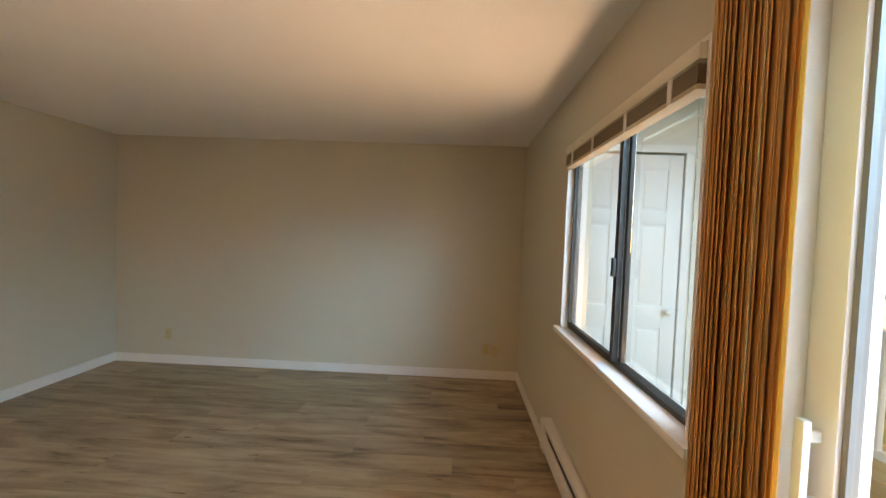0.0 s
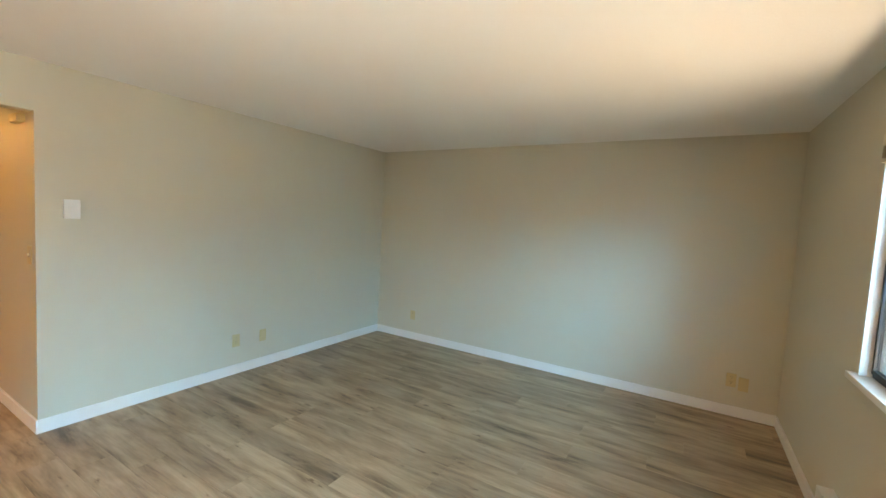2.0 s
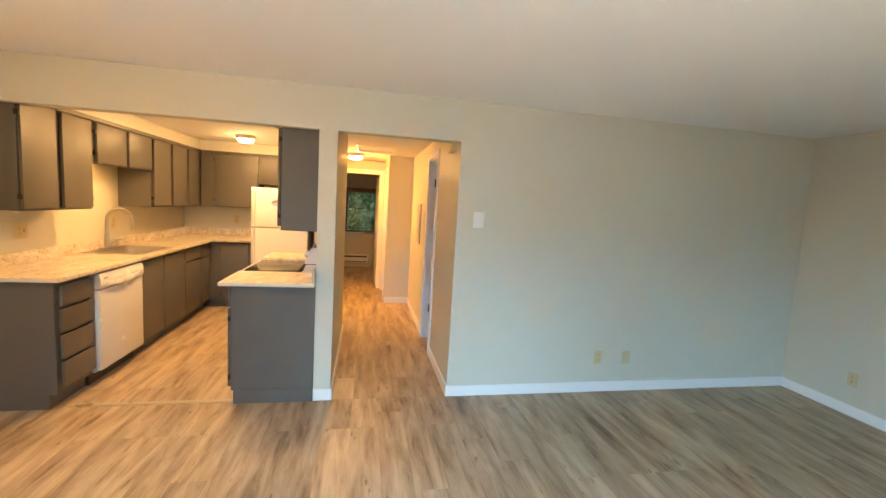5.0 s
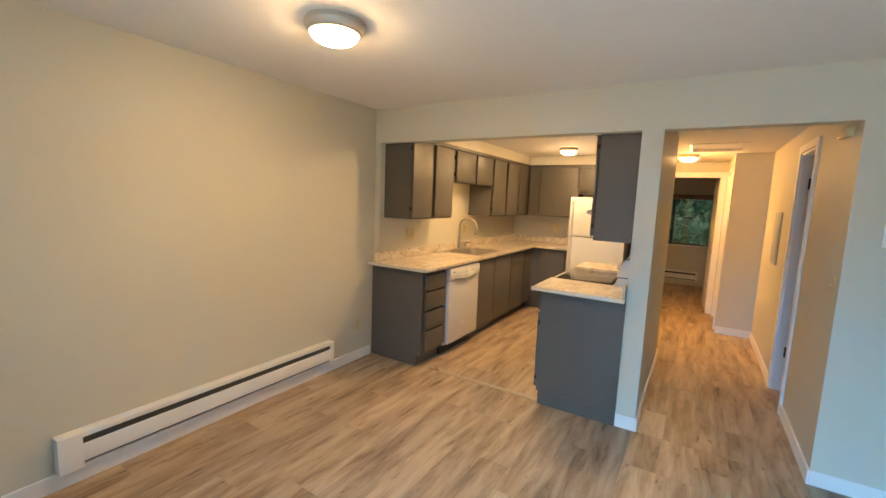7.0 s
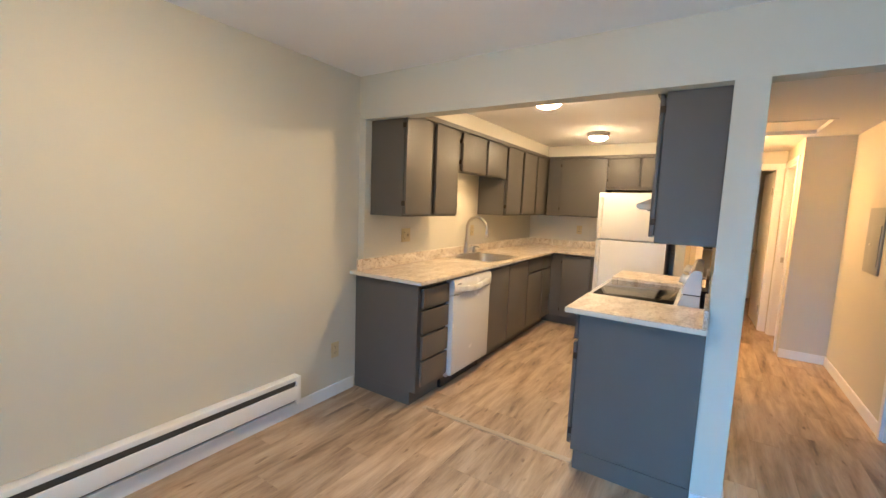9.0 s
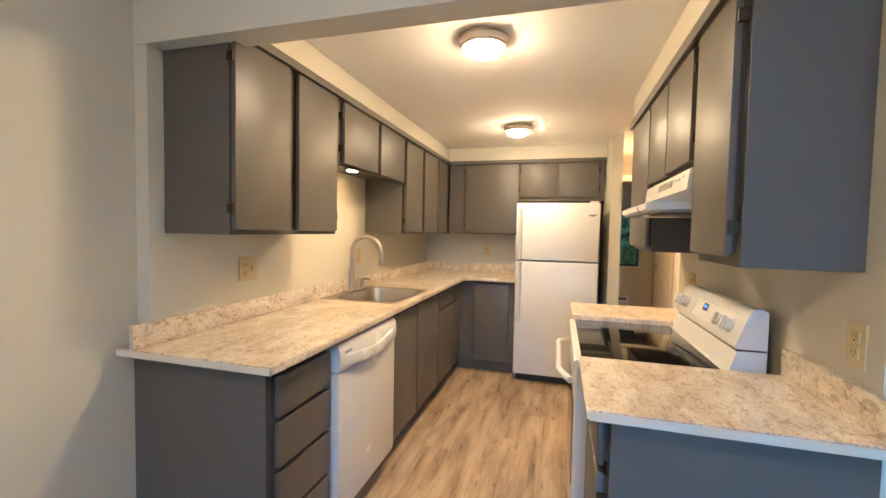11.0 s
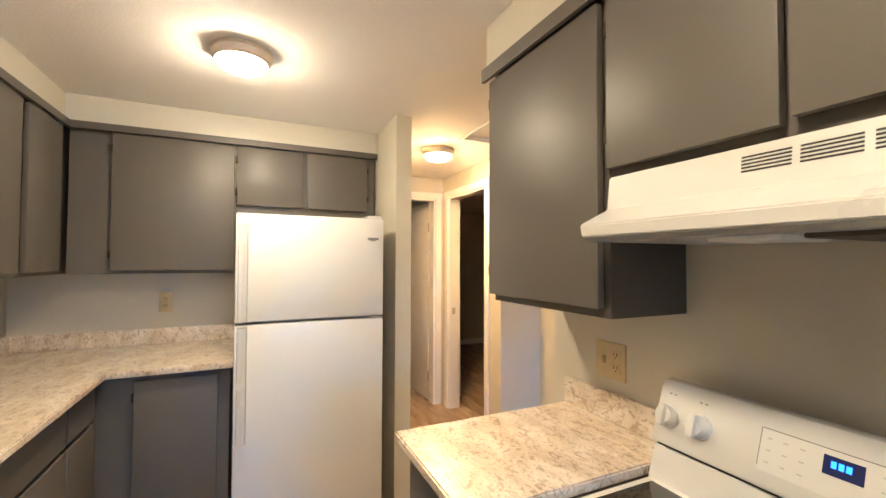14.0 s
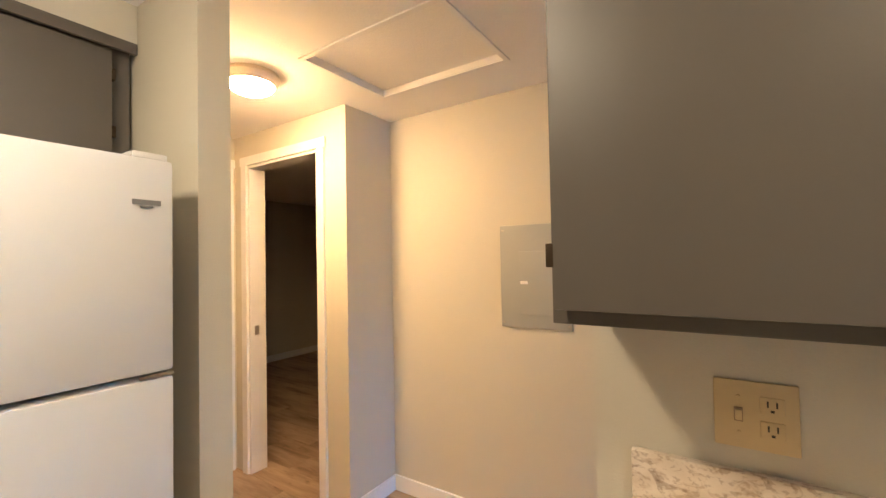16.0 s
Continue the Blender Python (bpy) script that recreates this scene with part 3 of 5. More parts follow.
# ---- ceiling lamps ----
def ceiling_lamp(x, y, z, glowing, k=1.0):
    lamp = thing("ceiling_lamp", (x, y, z), "lit flush ceiling lamp with nickel rim and frosted dome", "ceiling lamp", "flush ceiling lamps")
    m = Matrix.Translation((x, y, z)) @ Matrix.Scale(k, 4)
    rim = [(0.0, 0.0), (0.122, 0.0), (0.128, -0.008), (0.129, -0.020), (0.121, -0.030), (0.119, -0.040), (0.108, -0.050), (0.103, -0.049), (0.0, -0.040)]
    part("rim", lathe(bmesh.new(), [(1.07 * a, 1.12 * h) for a, h in rim], m, 48), RIM, lamp, "brushed nickel rim")
    dome = [(0.110 * math.cos(a), -0.052 - 0.050 * math.sin(a)) for a in [i * math.pi / 18 for i in range(9)]] + [(0.0, -0.102)]
    part("shade", lathe(bmesh.new(), dome, m, 48), glowing, lamp, "frosted glass dome, lit warm")
    return lamp


ceiling_lamp(-2.255, -1.512, HL, SHADE)
lamp0 = ceiling_lamp(-4.455, -1.426, HK, KITCHENSHADE, 0.81)
copy_thing(lamp0, pose(-6.005, -1.428, HK))
ceiling_lamp(-6.96, -0.178, HK, HALLSHADE, 0.88)


# ---- kitchen cabinets ----
DT, DG = 0.019, 0.012      # door thickness, stand-off behind a door


def abox(bm, axis, a0, a1, d0, d1, z0, z1, b=0.0):
    """A box by its run along the wall (a) and its depth from the wall (d). axis: the run's axis."""
    if axis == "x":
        return box(bm, a0, a1, d0, d1, z0, z1, b=b)
    return box(bm, d0, d1, a0, a1, z0, z1, b=b)


def cabinet(name, label, axis, back, face, a0, a1, z0, z1, fronts, toe=0.0, group="", hinges=True, lip=0.0, hollow=False):
    """A cabinet box with doors or drawers. fronts: (kind, a0, a1, z0, z1, hinge side)."""
    out = 1 if face > back else -1
    body_face = face - out * (DT + DG)
    mid = (0.5 * (a0 + a1), 0.5 * (back + face))
    at = (*mid, z0) if axis == "x" else (mid[1], mid[0], z0)
    c = thing(name, at, label, "cabinet", group)
    bm = bmesh.new()
    if hollow:      # open inside, for the bowl of a sink
        inner = body_face - out * 0.02
        abox(bm, axis, a0, a1, inner, body_face, z0 + toe, z1)
        abox(bm, axis, a0, a0 + 0.018, back, inner, z0 + toe, z1)
        abox(bm, axis, a1 - 0.018, a1, back, inner, z0 + toe, z1)
        abox(bm, axis, a0 + 0.018, a1 - 0.018, back, inner, z0 + toe, z0 + toe + 0.018)
    else:
        abox(bm, axis, a0, a1, back, body_face, z0 + toe + lip, z1, b=0.002)
    part("body", bm, CAB, c, smooth=False)
    if lip:
        bm = bmesh.new()
        abox(bm, axis, a0, a1, body_face - out * 0.019, body_face, z0, z0 + lip)
        part("face_frame", bm, CAB, c, "narrow face frame rail", smooth=False)
    if toe:
        bm = bmesh.new()
        abox(bm, axis, a0, a1, back, body_face - out * 0.05, z0, z0 + toe)
        part("toe_kick", bm, CAB, c, smooth=False)
    for kind, p0, p1, q0, q1, side in fronts:
        bm = bmesh.new()
        abox(bm, axis, p0, p1, face - out * DT, face, q0, q1, b=0.0025)
        d = part(kind, bm, CAB, c)
        # dark strip behind the front, the shade of the gap put into its colour
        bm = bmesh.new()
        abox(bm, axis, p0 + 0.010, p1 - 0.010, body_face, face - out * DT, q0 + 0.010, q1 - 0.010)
        part("back_lip", bm, GAPDARK, d, "dark strip with the gap's shade in its colour", smooth=False)
        if side and hinges:
            h = p0 - 0.006 if side < 0 else p1 + 0.006
            for hz in (q0 + 0.06, q1 - 0.09):
                bm = bmesh.new()
                abox(bm, axis, h - 0.006, h + 0.006, body_face, face - out * 0.004, hz, hz + 0.035, b=0.002)
                part("hinge", bm, BRONZE, d, "old bronze butterfly hinge")
    return c


CF = -1.985      # base cabinet fronts, south run
SF = -2.205      # wall cabinet fronts, south run
ZC = 0.884
sx = [-3.785, -4.150, -4.775, -5.245, -5.745, -6.205, -6.50]
g = 0.010
zs = [0.135, 0.33, 0.515, 0.695, 0.855]
cabinet("drawer_cabinet", "grey painted base cabinet with four drawers at counter end", "x", YS, CF, sx[1], sx[0], 0, ZC,
        [("drawer", sx[1] + g, sx[0] - 0.03, zs[i] + g, zs[i + 1] - g, 0) for i in range(4)], toe=0.10, group="grey base cabinets")
cabinet("sink_cabinet", "grey painted two-door base cabinet under the sink", "x", YS, CF, sx[4], sx[2], 0, ZC,
        [("door", sx[3] + g, sx[2] - g, 0.115, 0.855, 1), ("door", sx[4] + g, sx[3] - g, 0.115, 0.855, -1)], toe=0.10, hollow=True, group="grey base cabinets")
cabinet("base_cabinet", "grey painted base cabinet with drawers over doors", "x", YS, CF, sx[6], sx[4], 0, ZC,
        [("drawer", sx[5] + g, sx[4] - g, 0.72, 0.855, 0), ("door", sx[5] + g, sx[4] - g, 0.115, 0.70, 1),
         ("drawer", sx[6] + g, sx[5] - g, 0.72, 0.855, 0), ("door", sx[6] + g, sx[5] - g, 0.115, 0.70, -1)], toe=0.10, group="grey base cabinets")
cabinet("corner_cabinet", "grey painted corner base cabinet beside the refrigerator", "y", XB, -6.50, YS, -1.475, 0, ZC,
        [("door", -1.853, -1.525, 0.115, 0.855, -1)], toe=0.10, group="grey base cabinets")

UZ0, UZ1 = 1.340, 2.035
cabinet("wall_cabinet", "grey painted two-door wall cabinet over the counter end", "x", YK, SF, -4.598, -3.865, UZ0 - 0.012, 2.062,
        [("door", -4.172, -3.862, UZ0 + 0.006, UZ1, 1), ("door", -4.562, -4.236, UZ0 + 0.006, UZ1, -1)], group="grey wall cabinets")
cabinet("wall_cabinet", "short grey painted wall cabinet over the sink", "x", YK, SF, -5.552, -4.600, 1.700, 2.062,
        [("door", -5.066, -4.636, 1.712, UZ1, 1), ("door", -5.527, -5.108, 1.712, UZ1, -1)], lip=0.04, group="grey wall cabinets")
cabinet("wall_cabinet", "grey painted three-door wall cabinet beside the sink", "x", YK, SF, XB, -5.554, UZ0 - 0.012, 2.062,
        [("door", -5.955, -5.576, UZ0 + 0.006, UZ1, 1), ("door", -6.393, -6.010, UZ0 + 0.006, UZ1, -1), ("door", -6.755, -6.445, UZ0 + 0.006, UZ1, -1)], group="grey wall cabinets")
cabinet("wall_cabinet", "grey painted wall cabinet with one wide door", "y", XB, -6.80, SF, -1.478, UZ0 - 0.012, 2.062,
        [("door", -2.028, -1.487, UZ0 + 0.006, UZ1, -1)], group="grey wall cabinets")
cabinet("wall_cabinet", "short grey two-door wall cabinet over the refrigerator", "y", XB, -6.80, -1.476, -0.680, 1.668, 2.062,
        [("door", -1.466, -1.124, 1.705, UZ1, -1), ("door", -1.094, -0.737, 1.705, UZ1, 1)], group="grey wall cabinets")
setting("cabinet_trim", CAB, "grey painted cover strip along the top of wall cabinets",
        (-6.79, XW - WT, SF, SF + 0.014, 2.040, 2.075), (-6.80, -6.786, SF + 0.014, -0.674, 2.040, 2.075), (-5.476, XW - WT, -0.672, -0.657, 2.012, 2.056), category="trim", b=0.002)

NF = -0.655      # wall cabinet fronts, north side
cabinet("wall_cabinet", "grey painted single-door wall cabinet beside the opening", "x", KY, NF, -4.214, -3.880, 1.275, 2.045,
        [("door", -4.204, -3.905, 1.304, 2.006, 1)], group="grey wall cabinets")
cabinet("wall_cabinet", "short grey two-door wall cabinet over the range hood", "x", KY, NF, -4.958, -4.216, 1.588, 2.045,
        [("door", -4.592, -4.259, 1.618, 2.006, 1), ("door", -4.942, -4.606, 1.61, 2.006, -1)], group="grey wall cabinets")
cabinet("wall_cabinet", "grey painted single-door wall cabinet past the hood", "x", KY, NF, -5.462, -4.960, 1.268, 2.045,
        [("door", -5.45, -4.968, 1.292, 2.006, -1)], group="grey wall cabinets")

NB = -0.965      # base cabinet fronts, north side
cabinet("base_cabinet", "grey painted base cabinet at the peninsula end", "x", KY, NB, -4.196, -3.788, 0, ZC,
        [("drawer", -4.186, -3.82, 0.72, 0.855, 0), ("door", -4.186, -3.82, 0.115, 0.70, 1)], toe=0.10, group="grey base cabinets")
cabinet("base_cabinet", "grey painted base cabinet past the range", "x", KY, NB, -5.38, -4.970, 0, ZC,
        [("drawer", -5.365, -4.980, 0.72, 0.855, 0), ("door", -5.365, -4.980, 0.115, 0.70, -1)], toe=0.10, group="grey base cabinets")
setting("peninsula_plinth", CAB, "grey painted plinth board on the peninsula end", (-3.788, -3.779, -0.915, -0.366, 0, 0.105), category="trim", b=0.002)


# ---- counters ----
def slab(bm, xs, ys, inside, z0, z1, b):
    """One solid over the cells of a plan for which inside(x, y) holds, with rounded edges."""
    grid = {}

    def v(i, j, z):
        if (i, j, z) not in grid:
            grid[(i, j, z)] = bm.verts.new((xs[i], ys[j], z))
        return grid[(i, j, z)]
    full = {(i, j) for i in range(len(xs) - 1) for j in range(len(ys) - 1) if inside(0.5 * (xs[i] + xs[i + 1]), 0.5 * (ys[j] + ys[j + 1]))}
    for i, j in full:
        bm.faces.new((v(i, j, z1), v(i + 1, j, z1), v(i + 1, j + 1, z1), v(i, j + 1, z1)))
        bm.faces.new((v(i, j + 1, z0), v(i + 1, j + 1, z0), v(i + 1, j, z0), v(i, j, z0)))
        for (di, dj), (a, c) in (((-1, 0), ((i, j + 1), (i, j))), ((1, 0), ((i + 1, j), (i + 1, j + 1))), ((0, -1), ((i, j), (i + 1, j))), ((0, 1), ((i + 1, j + 1), (i, j + 1)))):
            if (i + di, j + dj) not in full:
                bm.faces.new((v(*a, z0), v(*c, z0), v(*c, z1), v(*a, z1)))
    bmesh.ops.dissolve_limit(bm, angle_limit=radians(2), verts=bm.verts[:], edges=bm.edges[:])
    bmesh.ops.recalc_face_normals(bm, faces=bm.faces[:])
    bmesh.ops.bevel(bm, geom=[e for e in bm.edges if e.calc_face_angle(0) > 0.5], offset=b, segments=2, affect="EDGES")
    return bm


def counter(label, xs, ys, inside, splash):
    c = thing("countertop", (xs[-1], ys[0], ZC), label, "countertop")
    part("top", slab(bmesh.new(), xs, ys, inside, ZC, 0.912, 0.0045), LAM, c)
    for q in splash:
        part("backsplash", B((*q, 0.9125, 1.0), b=0.004), LAM, c)
    return c


SKX0, SKX1, SKY0, SKY1 = -5.520, -4.925, -2.515, -2.03      # sink cut-out
counter("cream granite-print laminate counter along two walls", [XB, -6.47, SKX0, SKX1, -3.722], [YS, SKY0, SKY1, -1.945, -1.458],
        lambda x, y: (y < -1.945 and not (SKX0 < x < SKX1 and SKY0 < y < SKY1)) or x < -6.47,
        [(XB, -3.722, YK, YK + 0.02), (XB, XB + 0.02, YK + 0.0205, -1.458)])
counter_end = bpy.data.objects["countertop"]
part("end_cap", B((-3.7225, -3.7195, YS + 0.002, -1.949, ZC + 0.004, 0.909)), mat("plain_cream_edge", (0.66, 0.60, 0.50), 0.4), counter_end, "plain cream edge strip", smooth=False)
counter("cream granite-print laminate counter on the peninsula end", [-4.198, -3.718], [-1.0, KY], lambda x, y: True, [(-4.198, -3.718, KY - 0.02, KY)])
counter("cream granite-print laminate counter past the range", [-5.40, -4.968], [-1.0, KY], lambda x, y: True, [(-5.40, -4.968, KY - 0.02, KY)])

part("end_cap", B((-3.7185, -3.7155, -0.996, KY - 0.001, ZC + 0.004, 0.909)), mat("plain_cream_edge", (0.66, 0.60, 0.50), 0.4), bpy.data.objects["countertop.001"], "plain cream edge strip", smooth=False)

# ---- sink and tap ----
sink = thing("sink", (0.5 * (SKX0 + SKX1), 0.5 * (SKY0 + SKY1), 0.915), "brushed steel single-bowl drop-in sink", "sink")
bm = bmesh.new()
rows = []
for inset, z in ((-0.022, 0.9125), (-0.018, 0.9175), (0.000, 0.9175), (0.006, 0.914), (0.010, 0.902), (0.014, 0.80), (0.020, 0.770), (0.034, 0.750), (0.060, 0.738), (0.090, 0.735)):
    ring = []
    x0, x1, y0, y1 = SKX0 + inset, SKX1 - inset, SKY0 + inset + (0.055 if inset >= 0 else 0), SKY1 - inset
    r = 0.03 if inset < 0 else 0.075 if inset < 0.03 else 0.06
    for cx, cy, st in ((x1 - r, y1 - r, 0), (x0 + r, y1 - r, 90), (x0 + r, y0 + r, 180), (x1 - r, y0 + r, 270)):
        for k in range(6):
            a = radians(st + 18 * k)
            ring.append(bm.verts.new((cx + r * math.cos(a), cy + r * math.sin(a), z)))
    rows.append(ring)
for a, c in zip(rows, rows[1:]):
    for i in range(len(a)):
        j = (i + 1) % len(a)
        bm.faces.new((a[i], a[j], c[j], c[i]))
bm.faces.new(rows[-1])
bmesh.ops.recalc_face_normals(bm, faces=bm.faces[:])
part("basin", bm, STEEL, sink)
part("drain", lathe(bmesh.new(), [(0.0, 0.737), (0.02, 0.7365), (0.04, 0.738), (0.045, 0.7355)], Matrix.Translation((0.5 * (SKX0 + SKX1), -2.2, 0)), 24), CHROME, sink)
TX, TY = -5.285, -2.505
tap = thing("faucet", (TX, TY, 0.918), "brushed nickel gooseneck pull-down faucet on the sink", "faucet")
part("base_plate", B((TX - 0.12, TX + 0.12, TY - 0.03, TY + 0.03, 0.918, 0.927), b=0.004), NICKEL, tap)
part("body", lathe(bmesh.new(), [(0.0, 0.925), (0.030, 0.925), (0.027, 0.94), (0.022, 0.99), (0.020, 1.06), (0.016, 1.075), (0.0, 1.076)], Matrix.Translation((TX, TY, 0)), 24), NICKEL, tap)
arc = [(TX, TY, 1.06), (TX, TY, 1.14), (TX, TY, 1.19)]
arc += [(TX, TY + 0.115 - 0.115 * math.cos(a), 1.19 + 0.115 * math.sin(a)) for a in [math.pi * k / 12 for k in range(1, 12)]]
arc += [(TX, TY + 0.23, 1.185)]
part("spout", tube(bmesh.new(), arc, 0.0145, 16), NICKEL, tap)
part("spray_head", lathe(bmesh.new(), [(0.0, 1.190), (0.013, 1.190), (0.0165, 1.165), (0.021, 1.115), (0.018, 1.107), (0.0, 1.107)], Matrix.Translation((TX, TY + 0.232, 0)), 20), NICKEL, tap)
part("lever", tube(bmesh.new(), [(TX - 0.02, TY, 0.965), (TX - 0.07, TY, 0.972), (TX - 0.115, TY + 0.01, 0.985)], [0.012, 0.009, 0.008], 12), NICKEL, tap, "side lever handle")
sd = thing("soap_dispenser", (TX - 0.17, TY, 0.918), "small brushed nickel soap pump beside the faucet", "soap dispenser")
part("base", lathe(bmesh.new(), [(0.0, 0.916), (0.020, 0.916), (0.018, 0.93), (0.012, 0.955), (0.012, 0.985), (0.0, 0.986)], Matrix.Translation((TX - 0.17, TY, 0)), 20), NICKEL, sd)
part("nozzle", tube(bmesh.new(), [(TX - 0.17, TY, 0.982), (TX - 0.17, TY + 0.04, 0.986), (TX - 0.17, TY + 0.065, 0.976)], 0.008, 10), NICKEL, sd)

# ---- light under the short cabinet ----
pk = thing("puck_light", (-5.0, -2.345, 1.735), "lit warm round puck light under the cabinet", "under-cabinet light")
part("rim", lathe(bmesh.new(), [(0.0, 1.7395), (0.055, 1.7395), (0.055, 1.726), (0.046, 1.724), (0.0, 1.727)], Matrix.Translation((-5.0, -2.345, 0)), 28), BRONZE, pk)
part("lens", lathe(bmesh.new(), [(0.045, 1.7255), (0.03, 1.721), (0.0, 1.720)], Matrix.Translation((-5.0, -2.345, 0)), 28), PUCK, pk)

# ---- dishwasher ----
DX0, DX1 = sx[2] + 0.004, sx[1] - 0.004
dw = thing("dishwasher", (0.5 * (DX0 + DX1), -2.2, 0), "white built-in dishwasher with a curved handle", "dishwasher")
part("body", B((DX0, DX1, YS, CF - 0.01, 0.10, ZC - 0.005)), WHITE, dw, smooth=False)
part("door", B((DX0 + 0.003, DX1 - 0.003, CF - 0.01, CF + 0.03, 0.115, 0.745), b=0.008), WHITE, dw)
bm = bmesh.new()
prism(bm, [(CF - 0.01, 0.75), (CF + 0.032, 0.75), (CF + 0.040, 0.79), (CF + 0.036, 0.84), (CF + 0.022, 0.866), (CF - 0.01, 0.866)], "x", DX0 + 0.003, DX1 - 0.003)
ctl = part("control_panel", bm, WHITE, dw)
bm = bmesh.new()
rows = []
for k in range(19):
    a = math.sin(math.pi * k / 18)
    x, y, z = DX0 + 0.02 + (DX1 - DX0 - 0.04) * k / 18, CF + 0.036 + 0.024 * a ** 0.6, 0.800 - 0.026 * a
    rows.append([bm.verts.new(p) for p in ((x, y - 0.012, z - 0.022), (x, y, z - 0.024), (x, y + 0.004, z), (x, y - 0.002, z + 0.022), (x, y - 0.014, z + 0.024))])
for a, c in zip(rows, rows[1:]):
    for k in range(5):
        bm.faces.new((a[k], a[(k + 1) % 5], c[(k + 1) % 5], c[k]))
bm.faces.new(rows[0][::-1])
bm.faces.new(rows[-1])
bmesh.ops.recalc_face_normals(bm, faces=bm.faces[:])
part("handle", bm, WHITE, ctl, "bowed moulded grip")
part("badge", B((DX1 - 0.10, DX1 - 0.045, CF + 0.0365, CF + 0.0385, 0.822, 0.832)), GASKET, ctl, smooth=False)
part("toe_kick", B((DX0, DX1, YS, CF - 0.06, 0, 0.10)), BLACK, dw, "black toe kick", smooth=False)

# ---- refrigerator ----
FY0, FY1, FZ, FF = -1.455, -0.752, 1.620, -6.362      # sides, top, front
fr = thing("refrigerator", (FF - 0.3500, 0.5 * (FY0 + FY1), 0), "white top-freezer refrigerator with moulded side handles", "refrigerator")
part("body", B((-7.040, FF - 0.0850, FY0 + 0.004, FY1 - 0.004, 0.03, FZ - 0.012), b=0.006), FRIDGE, fr)
part("grille", B((-6.990, FF - 0.0700, FY0 + 0.02, FY1 - 0.02, 0.0, 0.075)), BLACK, fr, "black toe grille", smooth=False)
for nm, z0, z1, hz0, hz1 in (("freezer_door", 1.110, FZ, 1.116, 1.57), ("fridge_door", 0.075, 1.100, 0.56, 1.09)):
    d = part(nm, B((FF - 0.0800, FF, FY0, FY1, z0, z1), b=0.014), FRIDGE, fr)
    bm = bmesh.new()
    prism(bm, [(FF - 0.0020, FY0 + 0.012), (FF + 0.0250, FY0 + 0.016), (FF + 0.0320, FY0 + 0.032), (FF + 0.0200, FY0 + 0.05), (FF - 0.0020, FY0 + 0.056)], "z", hz0, hz1)
    part("handle", bm, WHITE, d, "moulded white grip handle")
    part("gasket", B((FF - 0.0870, FF - 0.0790, FY0 + 0.01, FY1 - 0.01, z0 + 0.01, z1 - 0.01)), GASKET, d, smooth=False)
part("hinge_cover", B((FF - 0.1700, FF - 0.0100, FY1 - 0.085, FY1 - 0.01, FZ - 0.004, FZ + 0.014), b=0.005), WHITE, fr)
part("middle_hinge", B((FF - 0.1000, FF + 0.0010, FY1 - 0.075, FY1 - 0.002, 1.101, 1.109)), CHROME, fr, "steel middle hinge")
part("badge", B((FF - 0.0005, FF + 0.0025, FY1 - 0.088, FY1 - 0.030, 1.506, 1.518), (FF - 0.0005, FF + 0.0030, FY1 - 0.072, FY1 - 0.046, 1.500, 1.5045)), GASKET, fr, "small grey emblem")

# ---- range ----
RX0, RX1, RF, RB = -4.955, -4.204, -1.012, KY - 0.042
rg = thing("range", (0.5 * (RX0 + RX1), 0.5 * (RF + RB), 0), "white electric range with black glass cooktop", "range")
part("body", B((RX0, RX1, RF + 0.05, RB, 0.06, 0.865), b=0.004), WHITE, rg)
part("plinth", B((RX0 + 0.02, RX1 - 0.02, RF + 0.09, RB, 0, 0.06)), BLACK, rg, smooth=False)
part("cooktop_frame", B((RX0, RX1, RF - 0.004, RB - 0.03, 0.865, 0.8945), b=0.010), WHITE, rg)
part("cooktop_glass", B((RX0 + 0.022, RX1 - 0.026, RF + 0.024, RB - 0.128, 0.8925, 0.8965), b=0.002), BLACKGLASS, rg, "black ceramic glass cooktop")
od = part("oven_door", B((RX0 + 0.006, RX1 - 0.006, RF + 0.004, RF + 0.05, 0.245, 0.855), b=0.008), WHITE, rg)
part("oven_window", B((RX0 + 0.10, RX1 - 0.10, RF + 0.001, RF + 0.006, 0.36, 0.70), b=0.002), OVENGLASS, od, "dark oven window")
arc = [(RX0 + 0.06 + (RX1 - RX0 - 0.12) * k / 14, RF - 0.012 - 0.045 * min(1, 2.2 * math.sin(math.pi * k / 14)), 0.795 + 0.018 * math.sin(math.pi * k / 14)) for k in range(15)]
part("handle", tube(bmesh.new(), arc, 0.0135, 12), WHITE, od, "bowed white bar handle")
for k in range(22):
    x = RX0 + 0.10 + k * 0.025
    part("vent_slot", B((x, x + 0.014, RF + 0.0025, RF + 0.006, 0.829, 0.846)), GASKET, od, smooth=False)
part("storage_drawer", B((RX0 + 0.006, RX1 - 0.006, RF + 0.008, RF + 0.05, 0.075, 0.232), b=0.006), WHITE, rg)
GB = RB - 0.088      # backguard front foot
bm = bmesh.new()
sec = [(RB, 0.87), (GB - 0.030, 0.87), (GB, 0.965), (GB + 0.016, 0.968)]
prism(bm, sec + [(RB, 0.968)], "x", RX0, RX1 - 0.032)
part("backguard_riser", bm, WHITE, rg)
bm = bmesh.new()
prism(bm, [(RB, 0.975), (GB - 0.004, 0.975), (GB - 0.006, 0.985), (GB + 0.034, 1.100), (GB + 0.046, 1.112), (RB - 0.02, 1.114), (RB, 1.105)], "x", RX0 - 0.002, RX1 - 0.032)
bg = part("backguard", bm, WHITE, rg)
